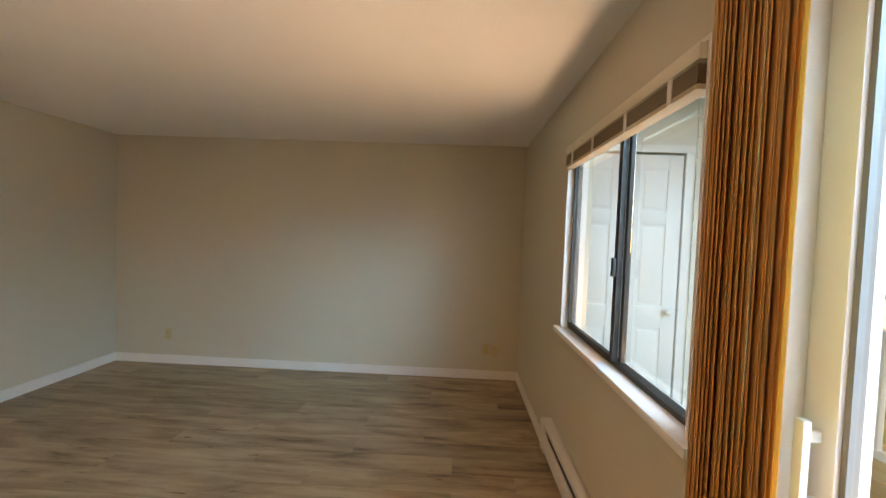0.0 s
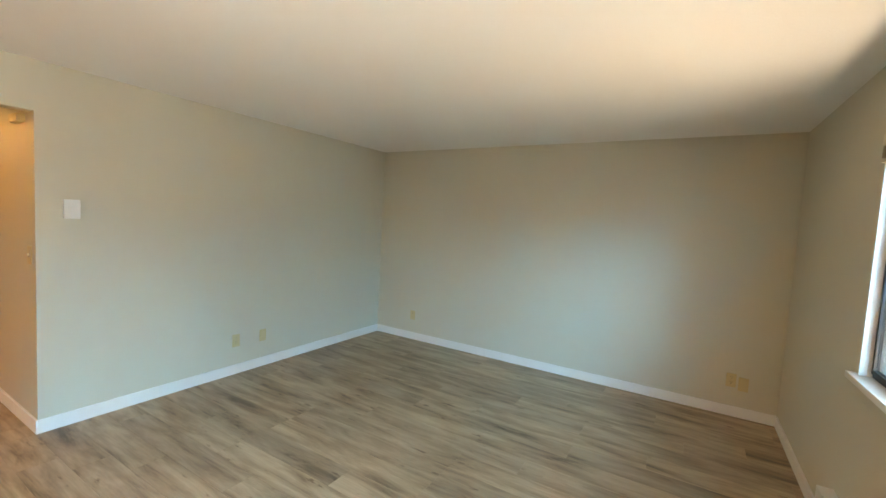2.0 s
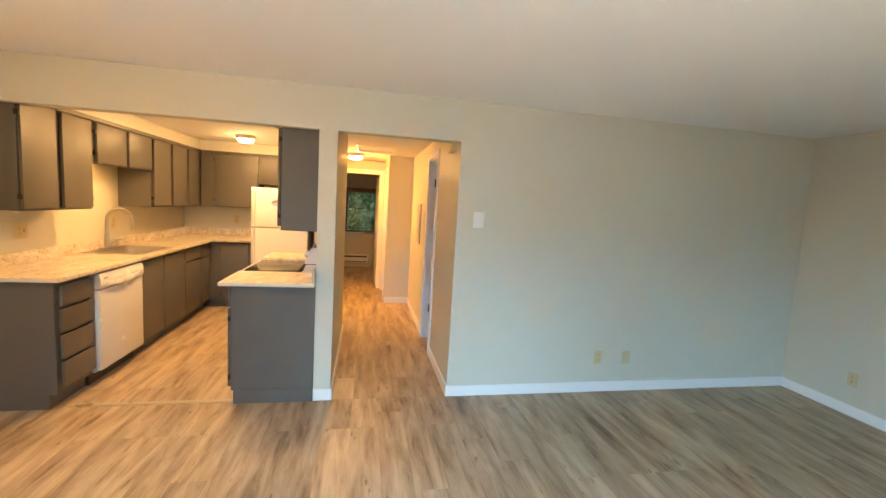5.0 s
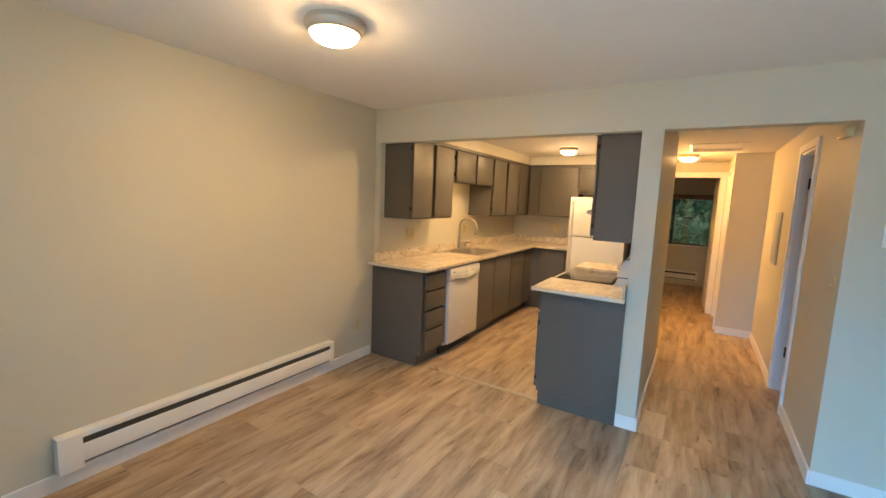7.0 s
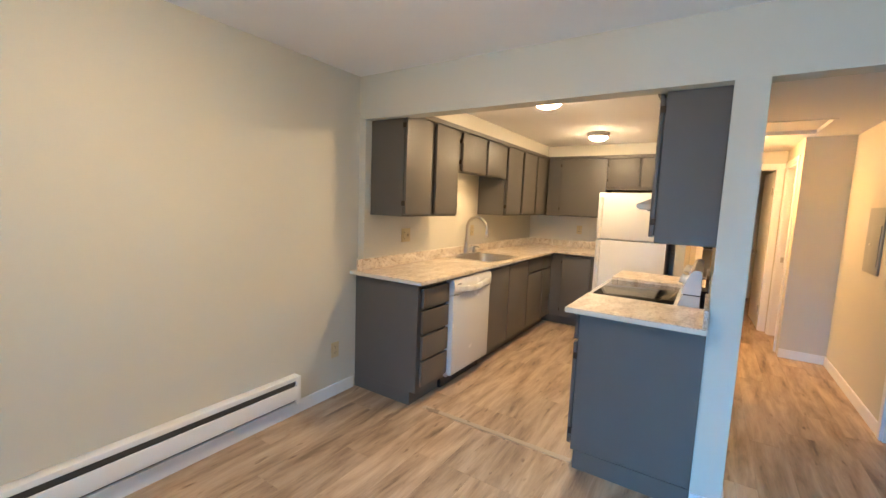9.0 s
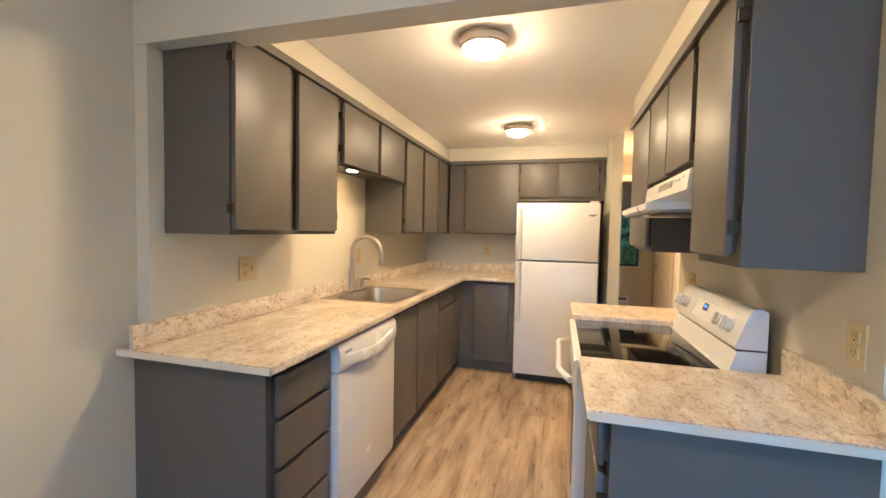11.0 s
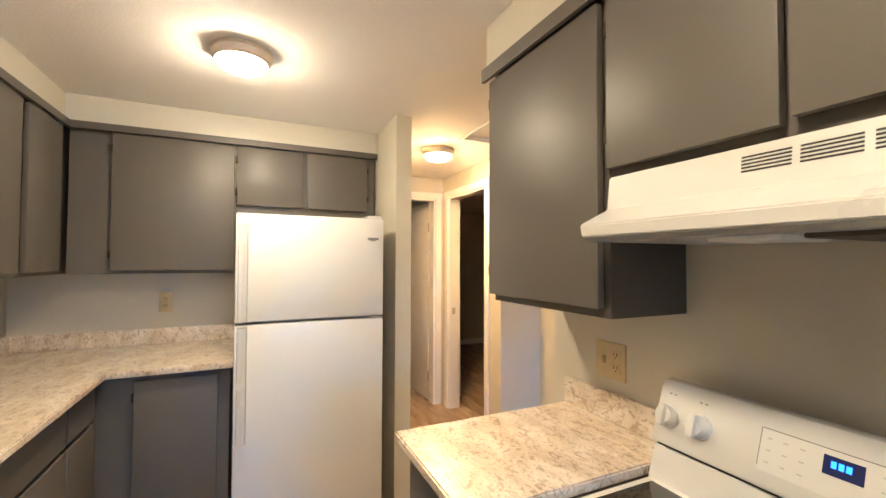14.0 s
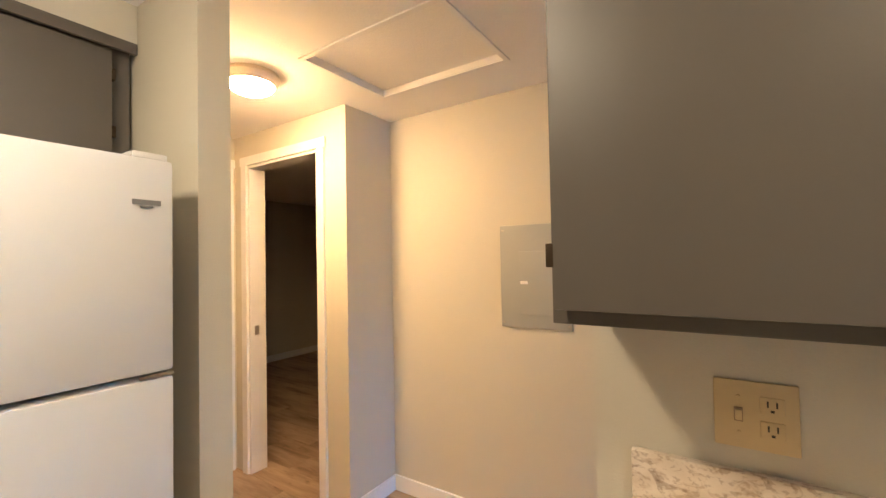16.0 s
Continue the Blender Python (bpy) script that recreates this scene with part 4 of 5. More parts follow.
# black strip painted in for the shade of the slit under the backguard
part("shadow_gap", B((RX0 + 0.004, RX1 - 0.036, GB + 0.004, RB, 0.9662, 0.9768)), BLACK, rg, smooth=False)
TILTG = math.degrees(math.atan2(0.040, 0.115))


def on_guard(x, s):
    """A pose on the sloped face of the backguard, s metres up it; local z points out."""
    return pose(x, GB - 0.006 + s * math.sin(radians(TILTG)), 0.985 + s * math.cos(radians(TILTG)), 90 - TILTG, 0, 0)


def guard_box(x0, x1, s0, s1, h0, h1, b=0.0):
    bm = bmesh.new()
    box(bm, x0, x1, s0, s1, h0, h1, b=b)
    bm.transform(on_guard(0, 0))
    return bm


for kx in (-4.925, -4.852, -4.405, -4.333):
    bm = bmesh.new()
    lathe(bm, [(0.0, 0.0), (0.027, 0.0), (0.027, 0.005), (0.023, 0.008), (0.022, 0.022), (0.019, 0.026), (0.0, 0.027)], None, 28)
    box(bm, -0.008, 0.008, -0.024, 0.024, 0.020, 0.036, b=0.004)
    bm.transform(on_guard(kx, 0.056))
    part("knob", bm, WHITE, bg, "white control knob")
    for k in range(2):
        part("knob_mark", guard_box(kx - 0.010 + 0.012 * k, kx - 0.004 + 0.012 * k, 0.106, 0.109, -0.001, 0.0006), GASKET, bg, smooth=False)
part("control_outline", guard_box(-4.735, -4.485, 0.022, 0.100, -0.002, 0.0005), mat("pale_control_field", (0.66, 0.65, 0.63), 0.3), bg, smooth=False)
part("control_line", guard_box(-4.735, -4.485, 0.0995, 0.1012, -0.002, 0.0007), GASKET, bg, "thin grey printed line", smooth=False)
part("control_line", guard_box(-4.7365, -4.735, 0.030, 0.1012, -0.002, 0.0007), GASKET, bg, "thin grey printed line", smooth=False)
part("display", guard_box(-4.639, -4.585, 0.058, 0.090, -0.001, 0.0012), DISPLAY, bg, "dark clock display")
for k in range(3):
    x = -4.628 + 0.010 * k
    part("digit", guard_box(x, x + 0.007, 0.071, 0.082, 0.0, 0.0018), DIGIT, bg, "glowing blue digit", smooth=False)
BUTTON = mat("pale_grey_print", (0.45, 0.45, 0.44), 0.4)
for r in range(3):
    for k in range(3):
        for x0 in (-4.725, -4.565):
            part("button_mark", guard_box(x0 + 0.026 * k, x0 + 0.008 + 0.026 * k, 0.038 + 0.022 * r, 0.0405 + 0.022 * r, -0.001, 0.0009), BUTTON, bg, smooth=False)

# ---- range hood ----
hx0, hx1 = -4.930, -4.218
hd = thing("range_hood", (0.5 * (hx0 + hx1), -0.55, 1.48), "white under-cabinet range hood with louvres and grey filter", "range hood")
bm = bmesh.new()
loops = []
for xl, xr, y, z in ((-4.892, -4.300, -0.776, 1.449), (-4.894, -4.298, -0.780, 1.474), (hx0, hx1, -0.668, 1.515), (hx0, hx1, -0.660, 1.587)):
    loops.append([bm.verts.new(p) for p in ((hx0, KY, z), (xl, y, z), (xr, y, z), (hx1, KY, z))])
for lo, hi in zip(loops, loops[1:]):
    for k in range(4):
        bm.faces.new((lo[k], lo[(k + 1) % 4], hi[(k + 1) % 4], hi[k]))
bm.faces.new(loops[0][::-1])
bm.faces.new(loops[-1])
bmesh.ops.recalc_face_normals(bm, faces=bm.faces[:])
bmesh.ops.bevel(bm, geom=bm.edges[:], offset=0.003, segments=2, affect="EDGES")
HOOD = mat("white_hood_enamel", (0.56, 0.55, 0.52), 0.3, var=0.02, vscale=6)
part("shell", bm, HOOD, hd)
part("underside", B((-4.880, -4.315, -0.764, KY - 0.01, 1.441, 1.4495)), mat("grey_hood_underside", (0.42, 0.42, 0.42), 0.4, metal=0.3), hd, "grey underside", smooth=False)
part("filter", B((-4.55, -4.33, -0.72, -0.46, 1.434, 1.4415), b=0.003), mat("greasy_filter_mesh", (0.10, 0.09, 0.08), 0.5, metal=0.6, bump=1.0, bscale=500), hd, "dark metal mesh filter")
part("light_cover", B((-4.67, -4.57, -0.73, -0.60, 1.433, 1.4415), b=0.004), PLATE, hd, "plastic light cover")
SLOPE = math.degrees(math.atan2(0.008, 0.072))


def on_hood(x0, x1, s0, s1, h0, h1, b=0.0):
    """A box on the front of the hood, s metres up it."""
    bm = bmesh.new()
    box(bm, x0, x1, s0, s1, h0, h1, b=b)
    bm.transform(pose(0, -0.668, 1.515, 90 - SLOPE, 0, 0))
    return bm


for k in range(3):
    for n in range(5):
        x = -4.655 + 0.0785 * k
        part("louvre", on_hood(x, x + 0.068, 0.030 + 0.0058 * n, 0.0328 + 0.0058 * n, -0.001, 0.0008), BLACK, hd, "dark louvre slot", smooth=False)
for k in range(2):
    part("switch", on_hood(-4.395 + 0.042 * k, -4.372 + 0.042 * k, 0.044, 0.052, -0.001, 0.004, b=0.0018), HOOD, hd, "small rocker switch")
part("nameplate", on_hood(-4.300, -4.270, 0.050, 0.0535, -0.001, 0.0008), GASKET, hd, smooth=False)


# ---- outlets, switches, panel ----
def plate(name, label, category, axis, face, out, a, z, w=0.070, h=0.114, kinds=("outlet",), m=ALMOND):
    at = (a, face, z) if axis == "x" else (face, a, z)
    p = thing(name, at, label, category, "wall plates")
    bm = bmesh.new()
    abox(bm, axis, a - w / 2, a + w / 2, face, face + out * 0.006, z - h / 2, z + h / 2, b=0.0025)
    part("cover", bm, m, p)
    n = len(kinds)
    for i, k in enumerate(kinds):
        c = a + (i - (n - 1) / 2) * 0.046
        if k == "outlet":
            for dz in (-0.02, 0.02):
                bm = bmesh.new()
                abox(bm, axis, c - 0.0165, c + 0.0165, face + out * 0.005, face + out * 0.0085, z + dz - 0.014, z + dz + 0.014, b=0.0015)
                soc = part("socket", bm, m, p)
                for ds in (-0.006, 0.006):
                    bm = bmesh.new()
                    abox(bm, axis, c + ds - 0.0012, c + ds + 0.0012, face + out * 0.008, face + out * 0.009, z + dz - 0.002, z + dz + 0.008)
                    part("slot", bm, BLACK, soc, smooth=False)
                bm = bmesh.new()
                abox(bm, axis, c - 0.0025, c + 0.0025, face + out * 0.008, face + out * 0.009, z + dz - 0.010, z + dz - 0.006)
                part("ground_hole", bm, BLACK, soc, smooth=False)
        else:
            bm = bmesh.new()
            abox(bm, axis, c - 0.005, c + 0.005, face + out * 0.005, face + out * 0.016, z - 0.008, z + 0.010, b=0.002)
            part("toggle", bm, m, p)
            bm = bmesh.new()
            abox(bm, axis, c - 0.0062, c + 0.0062, face + out * 0.0055, face + out * 0.0068, z - 0.012, z + 0.012)
            part("toggle_slot", bm, SLAT, p, "narrow dark slot", smooth=False)
            for dz in (-0.030, 0.030):
                part("screw", lathe(bmesh.new(), [(0.0, 0.002), (0.0025, 0.0015), (0.0032, 0.0)], pose(c, face + out * 0.006, z + dz, -90 * out) if axis == "x" else pose(face + out * 0.006, c, z + dz, 0, 90 * out), 8), m, p)
    return p


plate("outlet", "almond switch and outlet plate beside the range", "outlet", "x", KY, -1, -5.208, 1.094, w=0.116, kinds=("switch", "outlet"))
plate("outlet", "almond double outlet plate over the counter", "outlet", "x", YK, 1, -4.30, 1.155, w=0.116, kinds=("switch", "outlet"))
plate("outlet", "almond outlet plate behind the faucet", "outlet", "x", YK, 1, -5.45, 1.156)
plate("outlet", "almond outlet plate on the kitchen back wall", "outlet", "y", XB, 1, -1.845, 1.15)
plate("outlet", "almond outlet plate on the peninsula wall", "outlet", "x", KY, -1, -3.89, 1.094)
plate("outlet", "almond wall outlet above the baseboard", "outlet", "y", XW, 1, 1.99, 0.305)
plate("outlet", "almond wall outlet above the baseboard", "outlet", "y", XW, 1, 2.26, 0.30, kinds=())
plate("outlet", "almond wall outlet above the baseboard", "outlet", "x", YN, -1, -3.24, 0.30)
plate("outlet", "almond wall outlet above the baseboard", "outlet", "x", YN, -1, 0.015, 0.30, kinds=("outlet",))
plate("outlet", "almond cable plate near the window corner", "outlet", "x", YN, -1, 0.10, 0.28, kinds=())
plate("outlet", "almond wall outlet near the counter end", "outlet", "x", YS, 1, -3.58, 0.345)
plate("light_switch", "almond light switch on the hall wall", "light switch", "x", HY1, -1, -3.90, 1.13, kinds=("switch",))
th = thing("thermostat", (XW, 0.845, 1.43), "white wall thermostat beside the hall opening", "thermostat")
part("case", B((XW, XW + 0.026, 0.845 - 0.042, 0.845 + 0.042, 1.43 - 0.062, 1.43 + 0.062), b=0.006), PLATE, th)
part("dial", B((XW + 0.025, XW + 0.029, 0.845 - 0.018, 0.845 + 0.018, 1.43 + 0.004, 1.43 + 0.03), b=0.002), PLATE, th)
ch = thing("door_chime", (-4.02, HY1 - 0.03, 1.96), "small beige chime box high on the hall wall", "door chime")
part("case", B((-4.10, -3.95, HY1 - 0.045, HY1, 1.955, 2.005), b=0.006), ALMOND, ch)
ep = thing("electrical_panel", (-6.0, HY1, 1.24), "grey steel electrical panel set in the hall wall", "electrical panel")
part("cover", B((-6.160, -5.805, HY1 - 0.012, HY1, 1.022, 1.525), b=0.003), PANELGREY, ep)
pd = part("panel_door", B((-6.06, -5.835, HY1 - 0.017, HY1 - 0.011, 1.086, 1.394), b=0.002), PANELGREY, ep)
part("latch", B((-6.052, -6.015, HY1 - 0.021, HY1 - 0.016, 1.235, 1.250), b=0.002), PLATE, pd)
for px, pz in ((-6.145, 1.50), (-6.145, 1.045), (-5.82, 1.50), (-5.82, 1.045)):
    part("screw", lathe(bmesh.new(), [(0.0, 0.003), (0.005, 0.002), (0.006, 0.0)], pose(px, HY1 - 0.012, pz, 90), 10), STEEL, ep)


# ---- baseboard heaters ----
def heater(axis, wall, out, a0, a1, label, wide0=False):
    at = (0.5 * (a0 + a1), wall, 0.1) if axis == "x" else (wall, 0.5 * (a0 + a1), 0.1)
    h = thing("baseboard_heater", at, label, "heater", "electric baseboard heaters")
    z0, z1 = 0.098, 0.282
    e0, e1 = (0.10, 0.03) if wide0 else (0.03, 0.10)

    def q(p0, p1, d0, d1, y0, y1, b=0.0):
        bm = bmesh.new()
        return abox(bm, axis, p0, p1, wall + out * d0, wall + out * d1, y0, y1, b=b)
    part("back", q(a0, a1, 0.0, 0.012, z0, z1), HEATER, h, smooth=False)
    part("top_cover", q(a0, a1, 0.0, 0.058, z1 - 0.030, z1, 0.006), HEATER, h)
    part("front_cover", q(a0, a1, 0.052, 0.064, z0 + 0.030, z1 - 0.062, 0.004), HEATER, h)
    part("bottom_rail", q(a0, a1, 0.0, 0.050, z0, z0 + 0.010, 0.003), HEATER, h)
    part("slot", q(a0 + e0, a1 - e1, 0.012, 0.048, z1 - 0.062, z1 - 0.030), DARKFIN, h, "dark heating slot", smooth=False)
    part("fin_block", q(a0 + 0.02, a1 - 0.02, 0.014, 0.040, z0 + 0.012, z1 - 0.062), DARKFIN, h, "dark heating fins", smooth=False)
    for c0, c1 in ((a0, a0 + e0), (a1 - e1, a1)):
        part("end_cap", q(c0, c1, 0.0, 0.066, z0 - 0.002, z1 + 0.001, 0.005), HEATER, h)
    return h


heater("x", YS + 0.0, 1, -3.237, -1.45, "long white electric baseboard heater on the greige wall")
heater("y", XE, -1, 0.86, 2.50, "white electric baseboard heater under the window")
heater("y", BX, 1, -1.1, 0.10, "white electric baseboard heater under the bedroom window", True)


# ---- panel doors ----
def panel_door(name, label, w, h, m, knob=None, kind="structure", panels=True, cols=2):
    """A panelled door hinged at local x = 0, running along +x, its faces at y = 0 and -0.035."""
    d = thing(name, (0, 0, 0), label, "door", kind=kind)
    if not panels:
        part("leaf", B((0.0, w, -0.035, 0.0, 0.01, h), b=0.003), DOORP, d)
    else:
        part("core", B((0.0, w, -0.026, -0.009, 0.01, h)), DOORP, d, smooth=False)
        st, mid = 0.105, 0.10
        rails = [(0.01, 0.22), (0.80, 0.96), (1.56, 1.66), (h - 0.11, h)]
        fields = ((st, w / 2 - mid / 2), (w / 2 + mid / 2, w - st)) if cols == 2 else ((st, w - st),)
        bm = bmesh.new()
        for y0, y1 in ((-0.0095, 0.0), (-0.035, -0.0255)):
            for x0, x1 in ((0, st), (w - st, w), (w / 2 - mid / 2, w / 2 + mid / 2))[:cols + 1]:
                box(bm, x0, x1, y0, y1, 0.01, h, b=0.003)
            for z0, z1 in rails:
                for x0, x1 in fields:
                    box(bm, x0 - 0.002, x1 + 0.002, y0, y1, z0, z1, b=0.003)
        part("stiles_and_rails", bm, DOORP, d)
        for x0, x1 in fields:
            for (z0, z1) in ((rails[0][1], rails[1][0]), (rails[1][1], rails[2][0]), (rails[2][1], rails[3][0])):
                part("raised_panel", B((x0 + 0.02, x1 - 0.02, -0.032, -0.003, z0 + 0.02, z1 - 0.02), b=0.010), DOORP, d)
    if knob:
        for s, y in ((1, 0.0), (-1, -0.035)):
            k = lathe(bmesh.new(), [(0.0, 0.0), (0.030, 0.0), (0.028, 0.006), (0.012, 0.012), (0.011, 0.030), (0.024, 0.040), (0.027, 0.052), (0.018, 0.062), (0.0, 0.064)], pose(w - 0.065, y, 0.93, -90 * s), 24)
            part("knob", k, knob, d, "metal door knob")
    for hz in (0.25, h - 0.25):
        part("hinge", tube(bmesh.new(), [(-0.005, 0.004, hz - 0.045), (-0.005, 0.004, hz + 0.045)], 0.007, 10), NICKEL, d)
    d.matrix_basis = m
    return d


panel_door("door_2", "white bedroom door standing open into the bedroom", 0.70, 1.98, pose(XH - WT - 0.012, E1 - 0.02, 0, 0, 0, 183), NICKEL, panels=False)
panel_door("door_3", "white side room door standing open inside", 0.74, 1.98, pose(D1B - 0.045, JY + WT + 0.015, 0, 0, 0, 88), NICKEL, panels=False)
panel_door("door_4", "white hall door standing open into the dark room", 0.48, 1.98, pose(BATH0 + 0.025, HY1 + WT + 0.015, 0, 0, 0, 100), NICKEL, panels=False)
for z in (0.30, 1.72):
    solo("door_hinge", B((BATH0 + 0.018, BATH0 + 0.023, HY1 + 0.055, HY1 + 0.095, z, z + 0.09)), BRONZE, "bronze hinge leaf on the hall door jamb", "hinge", kind="structure")
solo("strike_plate", B((D1A + 0.016, D1A + 0.021, JY + 0.03, JY + 0.06, 0.89, 0.95)), NICKEL, "metal strike plate in the side door jamb", "strike plate", kind="structure")

# ---- outside: porch, closet, railing, neighbour, trees ----
setting("ground", GRASS, "dark grassy ground outside", (-60, 60, -60, 60, -0.45, -0.35), category="ground")
deck = thing("porch_deck", (1.3, 0.5, -0.35), "cedar board porch deck outside the sliding door", "deck", kind="structure")
for k in range(18):
    x = XO + 0.005 + 0.142 * k
    part("deck_board", B((x, x + 0.136, -2.6, 3.4, -0.09, -0.055), b=0.004), DECK, deck, smooth=False)
part("deck_joist", B(*[(XO, 3.0, y, y + 0.05, -0.35, -0.092) for y in (-2.6, -1.2, 0.2, 1.6, 3.2)]), DECK, deck, smooth=False)
CY = 2.95
setting("wall_porch_closet", SIDING, "cream painted porch closet walls",
        (1.325, 1.95, CY, CY + 0.1, -0.05, 2.5), (XO + 0.015, 1.325, CY, CY + 0.1, 2.085, 2.5), (1.85, 1.95, CY + 0.1, 4.6, -0.05, 2.5))
for k in range(17):
    z = -0.05 + 0.15 * k
    bm = bmesh.new()
    prism(bm, [(CY, z), (CY - 0.018, z), (CY - 0.006, z + 0.15), (CY, z + 0.15)], "x", 1.40, 1.95)
    solo("siding_board", bm, SIDING, "cream lap siding board on the porch closet", "siding", "closet siding boards", kind="structure")
casing("trim_closet_door", "x", CY, -1, 0.56, 1.325, 2.085, w=0.055)
panel_door("door_5", "white three-panel porch closet door leaf, shut", 0.398, 2.07, pose(0.92, CY + 0.036, 0, 0, 0, 0), PLATE, cols=1)
panel_door("door_6", "white three-panel porch closet door leaf, shut", 0.398, 2.07, pose(0.516, CY + 0.036, 0, 0, 0, 0), None, cols=1)
solo("closet_void", B((0.78, 1.6, CY + 0.1, CY + 0.12, -0.05, 2.1)), SIDING, "board closing the back of the closet door", "panel", kind="structure")
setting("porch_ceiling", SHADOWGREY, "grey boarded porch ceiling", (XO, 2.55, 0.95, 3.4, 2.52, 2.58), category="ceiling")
for y in (0.95, 1.75, 2.5):
    solo("porch_beam", B((XO, 2.55, y, y + 0.09, 2.36, 2.52), b=0.005), TRIM, "white painted porch roof beam", "beam", "porch beams", kind="structure")
solo("porch_header", B((2.42, 2.55, 0.95, 3.4, 2.28, 2.5195), b=0.005), TRIM, "white painted porch edge beam", "beam", kind="structure")
rail = thing("porch_railing", (2.4, 0, -0.05), "white painted wooden porch railing with square balusters", "railing")
for z0, z1, d in ((0.88, 0.925, 0.045), (0.10, 0.15, 0.025)):
    part("rail", B((2.45 - d, 2.45 + d, -2.6, 3.3, z0, z1), b=0.005), TRIM, rail, smooth=False)
for y in (-2.6, -0.6, 1.4, 3.3):
    part("post", B((2.40, 2.50, y - 0.05, y + 0.05, -0.055, 2.28 if y in (1.4, 3.3) else 0.98), b=0.006), TRIM, rail, smooth=False)
for k in range(44):
    y = -2.5 + 0.13 * k
    part("baluster", B((2.432, 2.468, y, y + 0.036, 0.15, 0.88)), TRIM, rail, smooth=False)

nb = thing("neighbour_house", (8.0, 7.0, -0.35), "cream lap-sided neighbouring building with dark roof", "house")
part("wall", B((6.2, 12.0, 1.0, 12.0, -0.35, 2.9)), SIDING, nb, smooth=False)
for k in range(21):
    z = -0.35 + 0.155 * k
    bm = bmesh.new()
    prism(bm, [(6.2, z), (6.175, z), (6.192, z + 0.155), (6.2, z + 0.155)], "y", 1.0, 12.0)
    part("siding_board", bm, SIDING, nb, smooth=False)
bm = bmesh.new()
prism(bm, [(5.7, 2.9), (9.1, 4.6), (12.5, 2.9), (12.5, 2.75), (9.1, 4.42), (5.7, 2.75)], "y", 0.5, 12.5)
part("roof", bm, ROOF, nb, "dark shingled roof", smooth=False)
part("fascia", B((5.68, 5.72, 0.5, 12.5, 2.70, 2.92)), TRIM, nb, smooth=False)
bm = bmesh.new()
box(bm, 6.15, 6.21, 6.0, 7.2, 0.7, 2.0)
part("window", bm, BLACKGLASS, nb, smooth=False)


def tree(x, y, h, r, seed, leaves, base=-0.36):
    rng = np.random.default_rng(seed)
    t = thing("tree", (x, y, base), "leafy green tree standing outside the windows", "tree", "trees outside")
    bm = bmesh.new()
    tube(bm, [(x, y, base - 0.05), (x + 0.05, y, base + h * 0.35), (x - 0.05, y + 0.08, base + h * 0.7), (x, y, base + h * 0.95)], [0.16, 0.12, 0.07, 0.02], 10)
    part("trunk", bm, BARK, t)
    bm = bmesh.new()
    tips = []
    for k in range(14):
        a, z = rng.uniform(0, 2 * math.pi), base + h * rng.uniform(0.22, 0.85)
        ln = r * rng.uniform(0.55, 1.0)
        p = [(x, y, z), (x + 0.5 * ln * math.cos(a), y + 0.5 * ln * math.sin(a), z + 0.18 * ln), (x + ln * math.cos(a), y + ln * math.sin(a), z + 0.25 * ln)]
        tube(bm, p, [0.05, 0.03, 0.01], 6)
        tips += [p[1], p[2]]
    part("limbs", bm, BARK, t)
    tips = np.array(tips)
    c = tips[rng.integers(0, len(tips), leaves)] + rng.normal(0, 0.20 * r, (leaves, 3)) * (1, 1, 0.8)
    u = rng.normal(size=(leaves, 3))
    u /= np.linalg.norm(u, axis=1)[:, None]
    w = np.cross(u, rng.normal(size=(leaves, 3)))
    w /= np.linalg.norm(w, axis=1)[:, None]
    s = rng.uniform(0.05, 0.11, (leaves, 1))
    verts = np.stack([c - u * s, c + w * s * 0.45, c + u * s, c - w * s * 0.45], 1).reshape(-1, 3) - (x, y, base)
    me = bpy.data.meshes.new("crown")
    me.from_pydata(verts.tolist(), [], [tuple(range(4 * i, 4 * i + 4)) for i in range(leaves)])
    me.materials.append(LEAF)
    cr = new("crown", me)
    cr.parent = t
    cr["kind"] = "stuff"


for i, (x, y, h, r) in enumerate(((-14.2, -0.9, 5.5, 2.0), (-15.0, 1.0, 6.0, 2.2), (-16.5, -2.8, 7.0, 2.4), (-13.6, 0.4, 2.6, 1.3), (-17.5, 0.2, 7.5, 2.6), (-13.8, -2.0, 2.8, 1.2),
                                 (4.6, 4.4, 5.5, 1.6), (5.0, 0.2, 5.0, 1.7), (4.8, -3.0, 6.0, 2.0), (7.5, -6.0, 8.0, 2.8), (-12.6, -0.6, 3.4, 1.2), (-12.9, 1.4, 4.5, 1.5), (-13.0, -1.9, 5.0, 1.6), (-12.8, 0.3, 5.2, 1.4))):
    tree(x, y, h, r, 10 + i, 9000)

# far woods behind the bedroom window
rng = np.random.default_rng(77)
n = 26000
c = np.stack([rng.uniform(-21, -17, n), rng.uniform(-10, 9, n), rng.uniform(-0.4, 9.5, n)], 1)
u = rng.normal(size=(n, 3))
u /= np.linalg.norm(u, axis=1)[:, None]
w = np.cross(u, rng.normal(size=(n, 3)))
w /= np.linalg.norm(w, axis=1)[:, None]
s = rng.uniform(0.12, 0.30, (n, 1))
me = bpy.data.meshes.new("far_woods")
me.from_pydata(np.stack([c - u * s, c + w * s * 0.5, c + u * s, c - w * s * 0.5], 1).reshape(-1, 3).tolist(), [], [tuple(range(4 * i, 4 * i + 4)) for i in range(n)])
me.materials.append(LEAF)
tagged(new("far_woods", me), "dense green woods behind the building", "trees", kind="stuff")

# ---- floors, board by board ----
LEN, WID, FT = 1.22, 0.181, 0.008
plank_mesh = {}


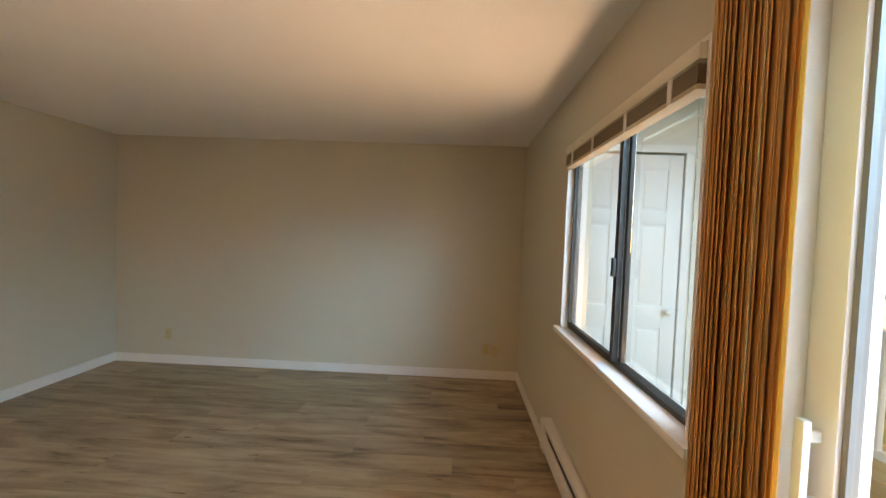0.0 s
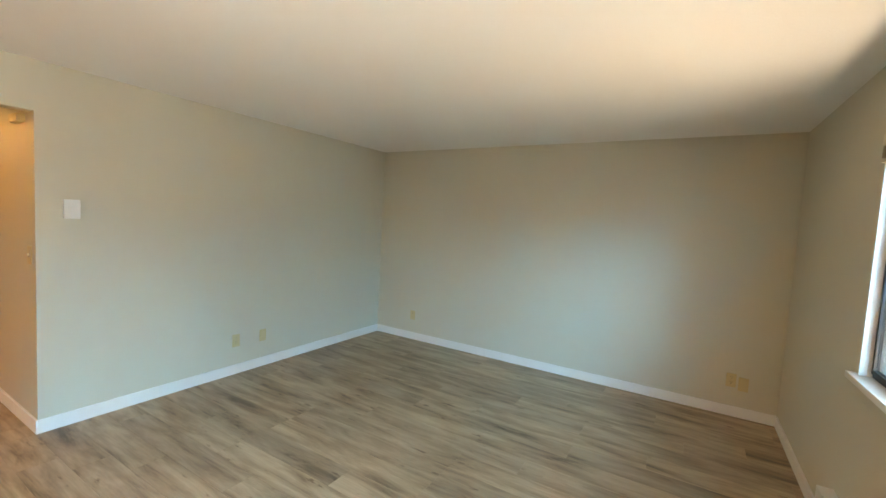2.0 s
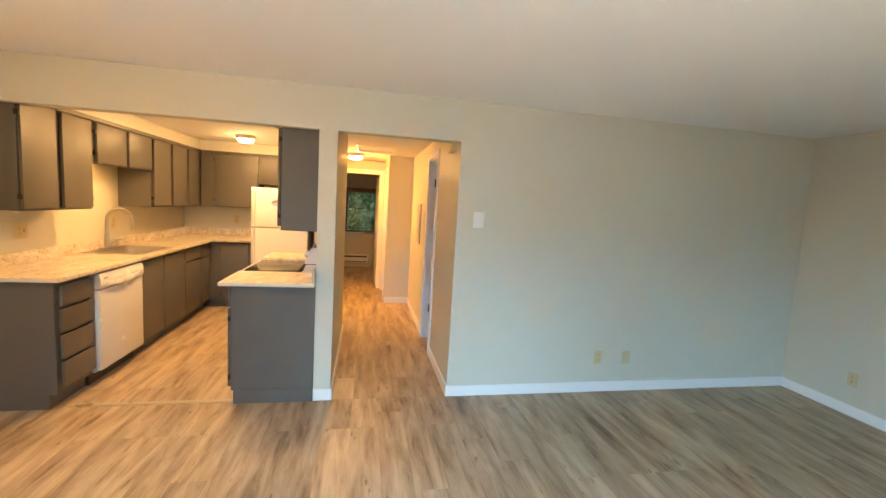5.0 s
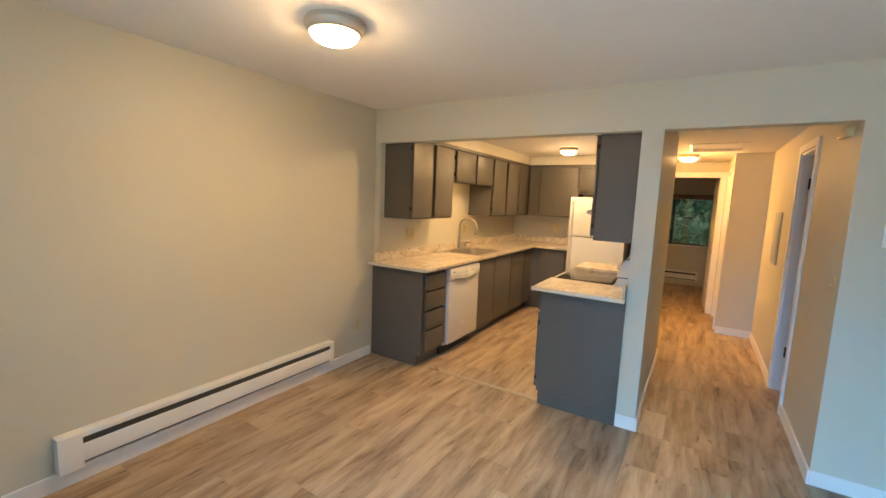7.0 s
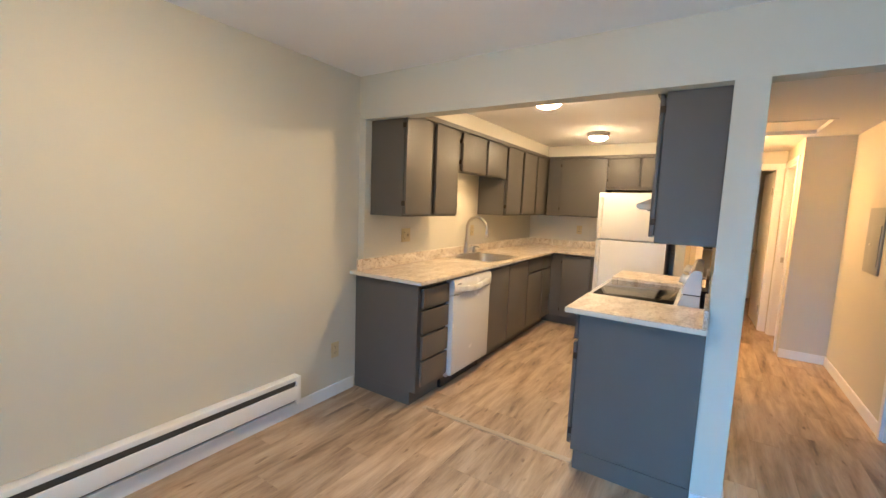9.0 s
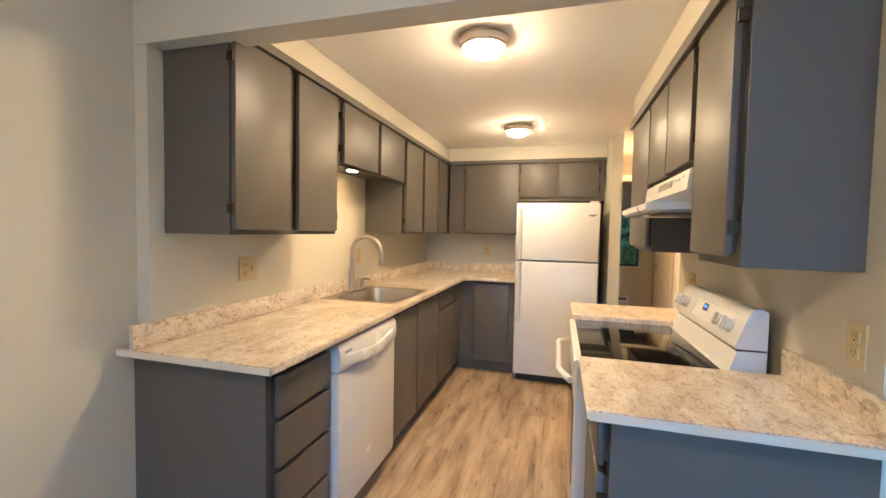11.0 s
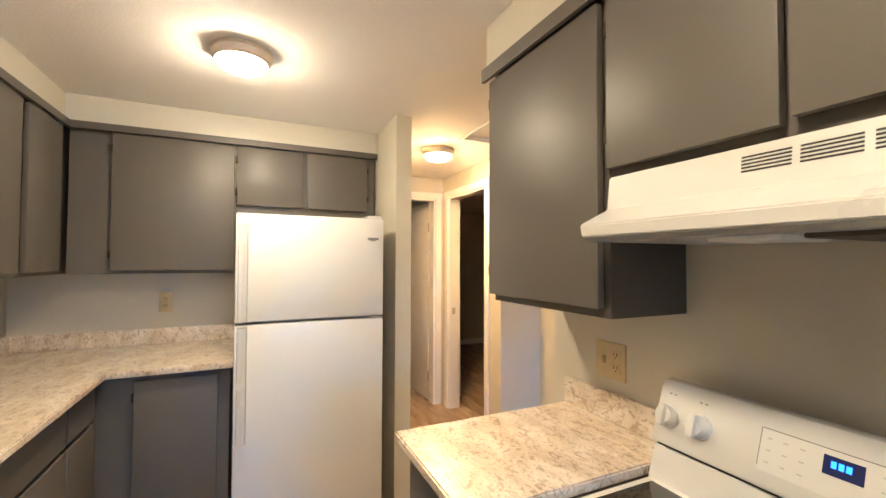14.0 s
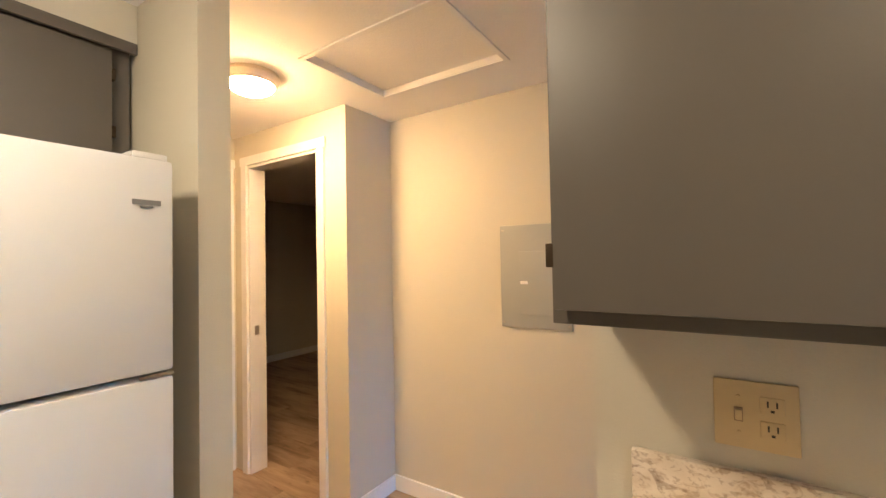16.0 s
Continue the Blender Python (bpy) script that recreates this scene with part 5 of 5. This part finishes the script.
def plank_shape(lx, ly):
    key = (round(lx, 3), round(ly, 3))
    if key not in plank_mesh:
        e = 0.0013
        bm = bmesh.new()
        lo = [bm.verts.new(p) for p in ((0, 0, -FT), (lx, 0, -FT), (lx, ly, -FT), (0, ly, -FT))]
        md = [bm.verts.new(p) for p in ((0, 0, -e), (lx, 0, -e), (lx, ly, -e), (0, ly, -e))]
        hi = [bm.verts.new(p) for p in ((e, e, 0), (lx - e, e, 0), (lx - e, ly - e, 0), (e, ly - e, 0))]
        for a, c in ((lo, md), (md, hi)):
            for i in range(4):
                bm.faces.new((a[i], a[(i + 1) % 4], c[(i + 1) % 4], c[i]))
        bm.faces.new(hi)
        plank_mesh[key] = finish(bm, "plank", PLANK)
    return plank_mesh[key]


def floor(name, label, x0, x1, y0, y1, seed, boards=True):
    rng = random.Random(seed)
    f = solo(name, B((x0, x1, y0, y1, -0.12, -FT)), GAPDARK, label, "floor", kind="structure")
    if not boards:
        return f
    y = y0
    while y < y1 - 0.01:
        w = min(WID, y1 - y)
        x = x0 - rng.choice((0.15, 0.35, 0.6, 0.8, 1.0))
        while x < x1 - 0.01:
            a, c = max(x, x0), min(x + LEN, x1)
            if c - a > 0.02:
                p = new("plank", plank_shape(c - a, w))
                p.location = (a, y, 0)
                p.parent = f
            x += LEN
        y += w
    return f


floor("floor_living", "grey-brown oak-look vinyl plank floor in the living room", XW, XO, YS, YN, 1)
floor("floor_kitchen", "grey-brown oak-look vinyl plank floor in the kitchen", XB, XW, YS, -0.60, 2)
floor("floor_hall", "grey-brown oak-look vinyl plank floor in the hall", XH - WT, XW, -0.60, HY1 + WT, 3)
floor("floor_bedroom", "grey-brown oak-look vinyl plank floor in the bedroom", BX - 0.12, XH - WT, BY0 - 0.1, HY1 + WT, 4)
floor("floor_side_room", "grey-brown oak-look vinyl plank floor in the side rooms", BX - 0.12, XW - WT, HY1 + WT, 4.6, 5)
solo("transition_strip", B((XW - 0.050, XW - 0.010, -1.97, -0.93, 0.0, 0.006), b=0.003), mat("pale_transition_strip", (0.40, 0.33, 0.25), 0.3, metal=0.2), "pale floor transition strip between kitchen and living room", "floor strip", kind="structure")
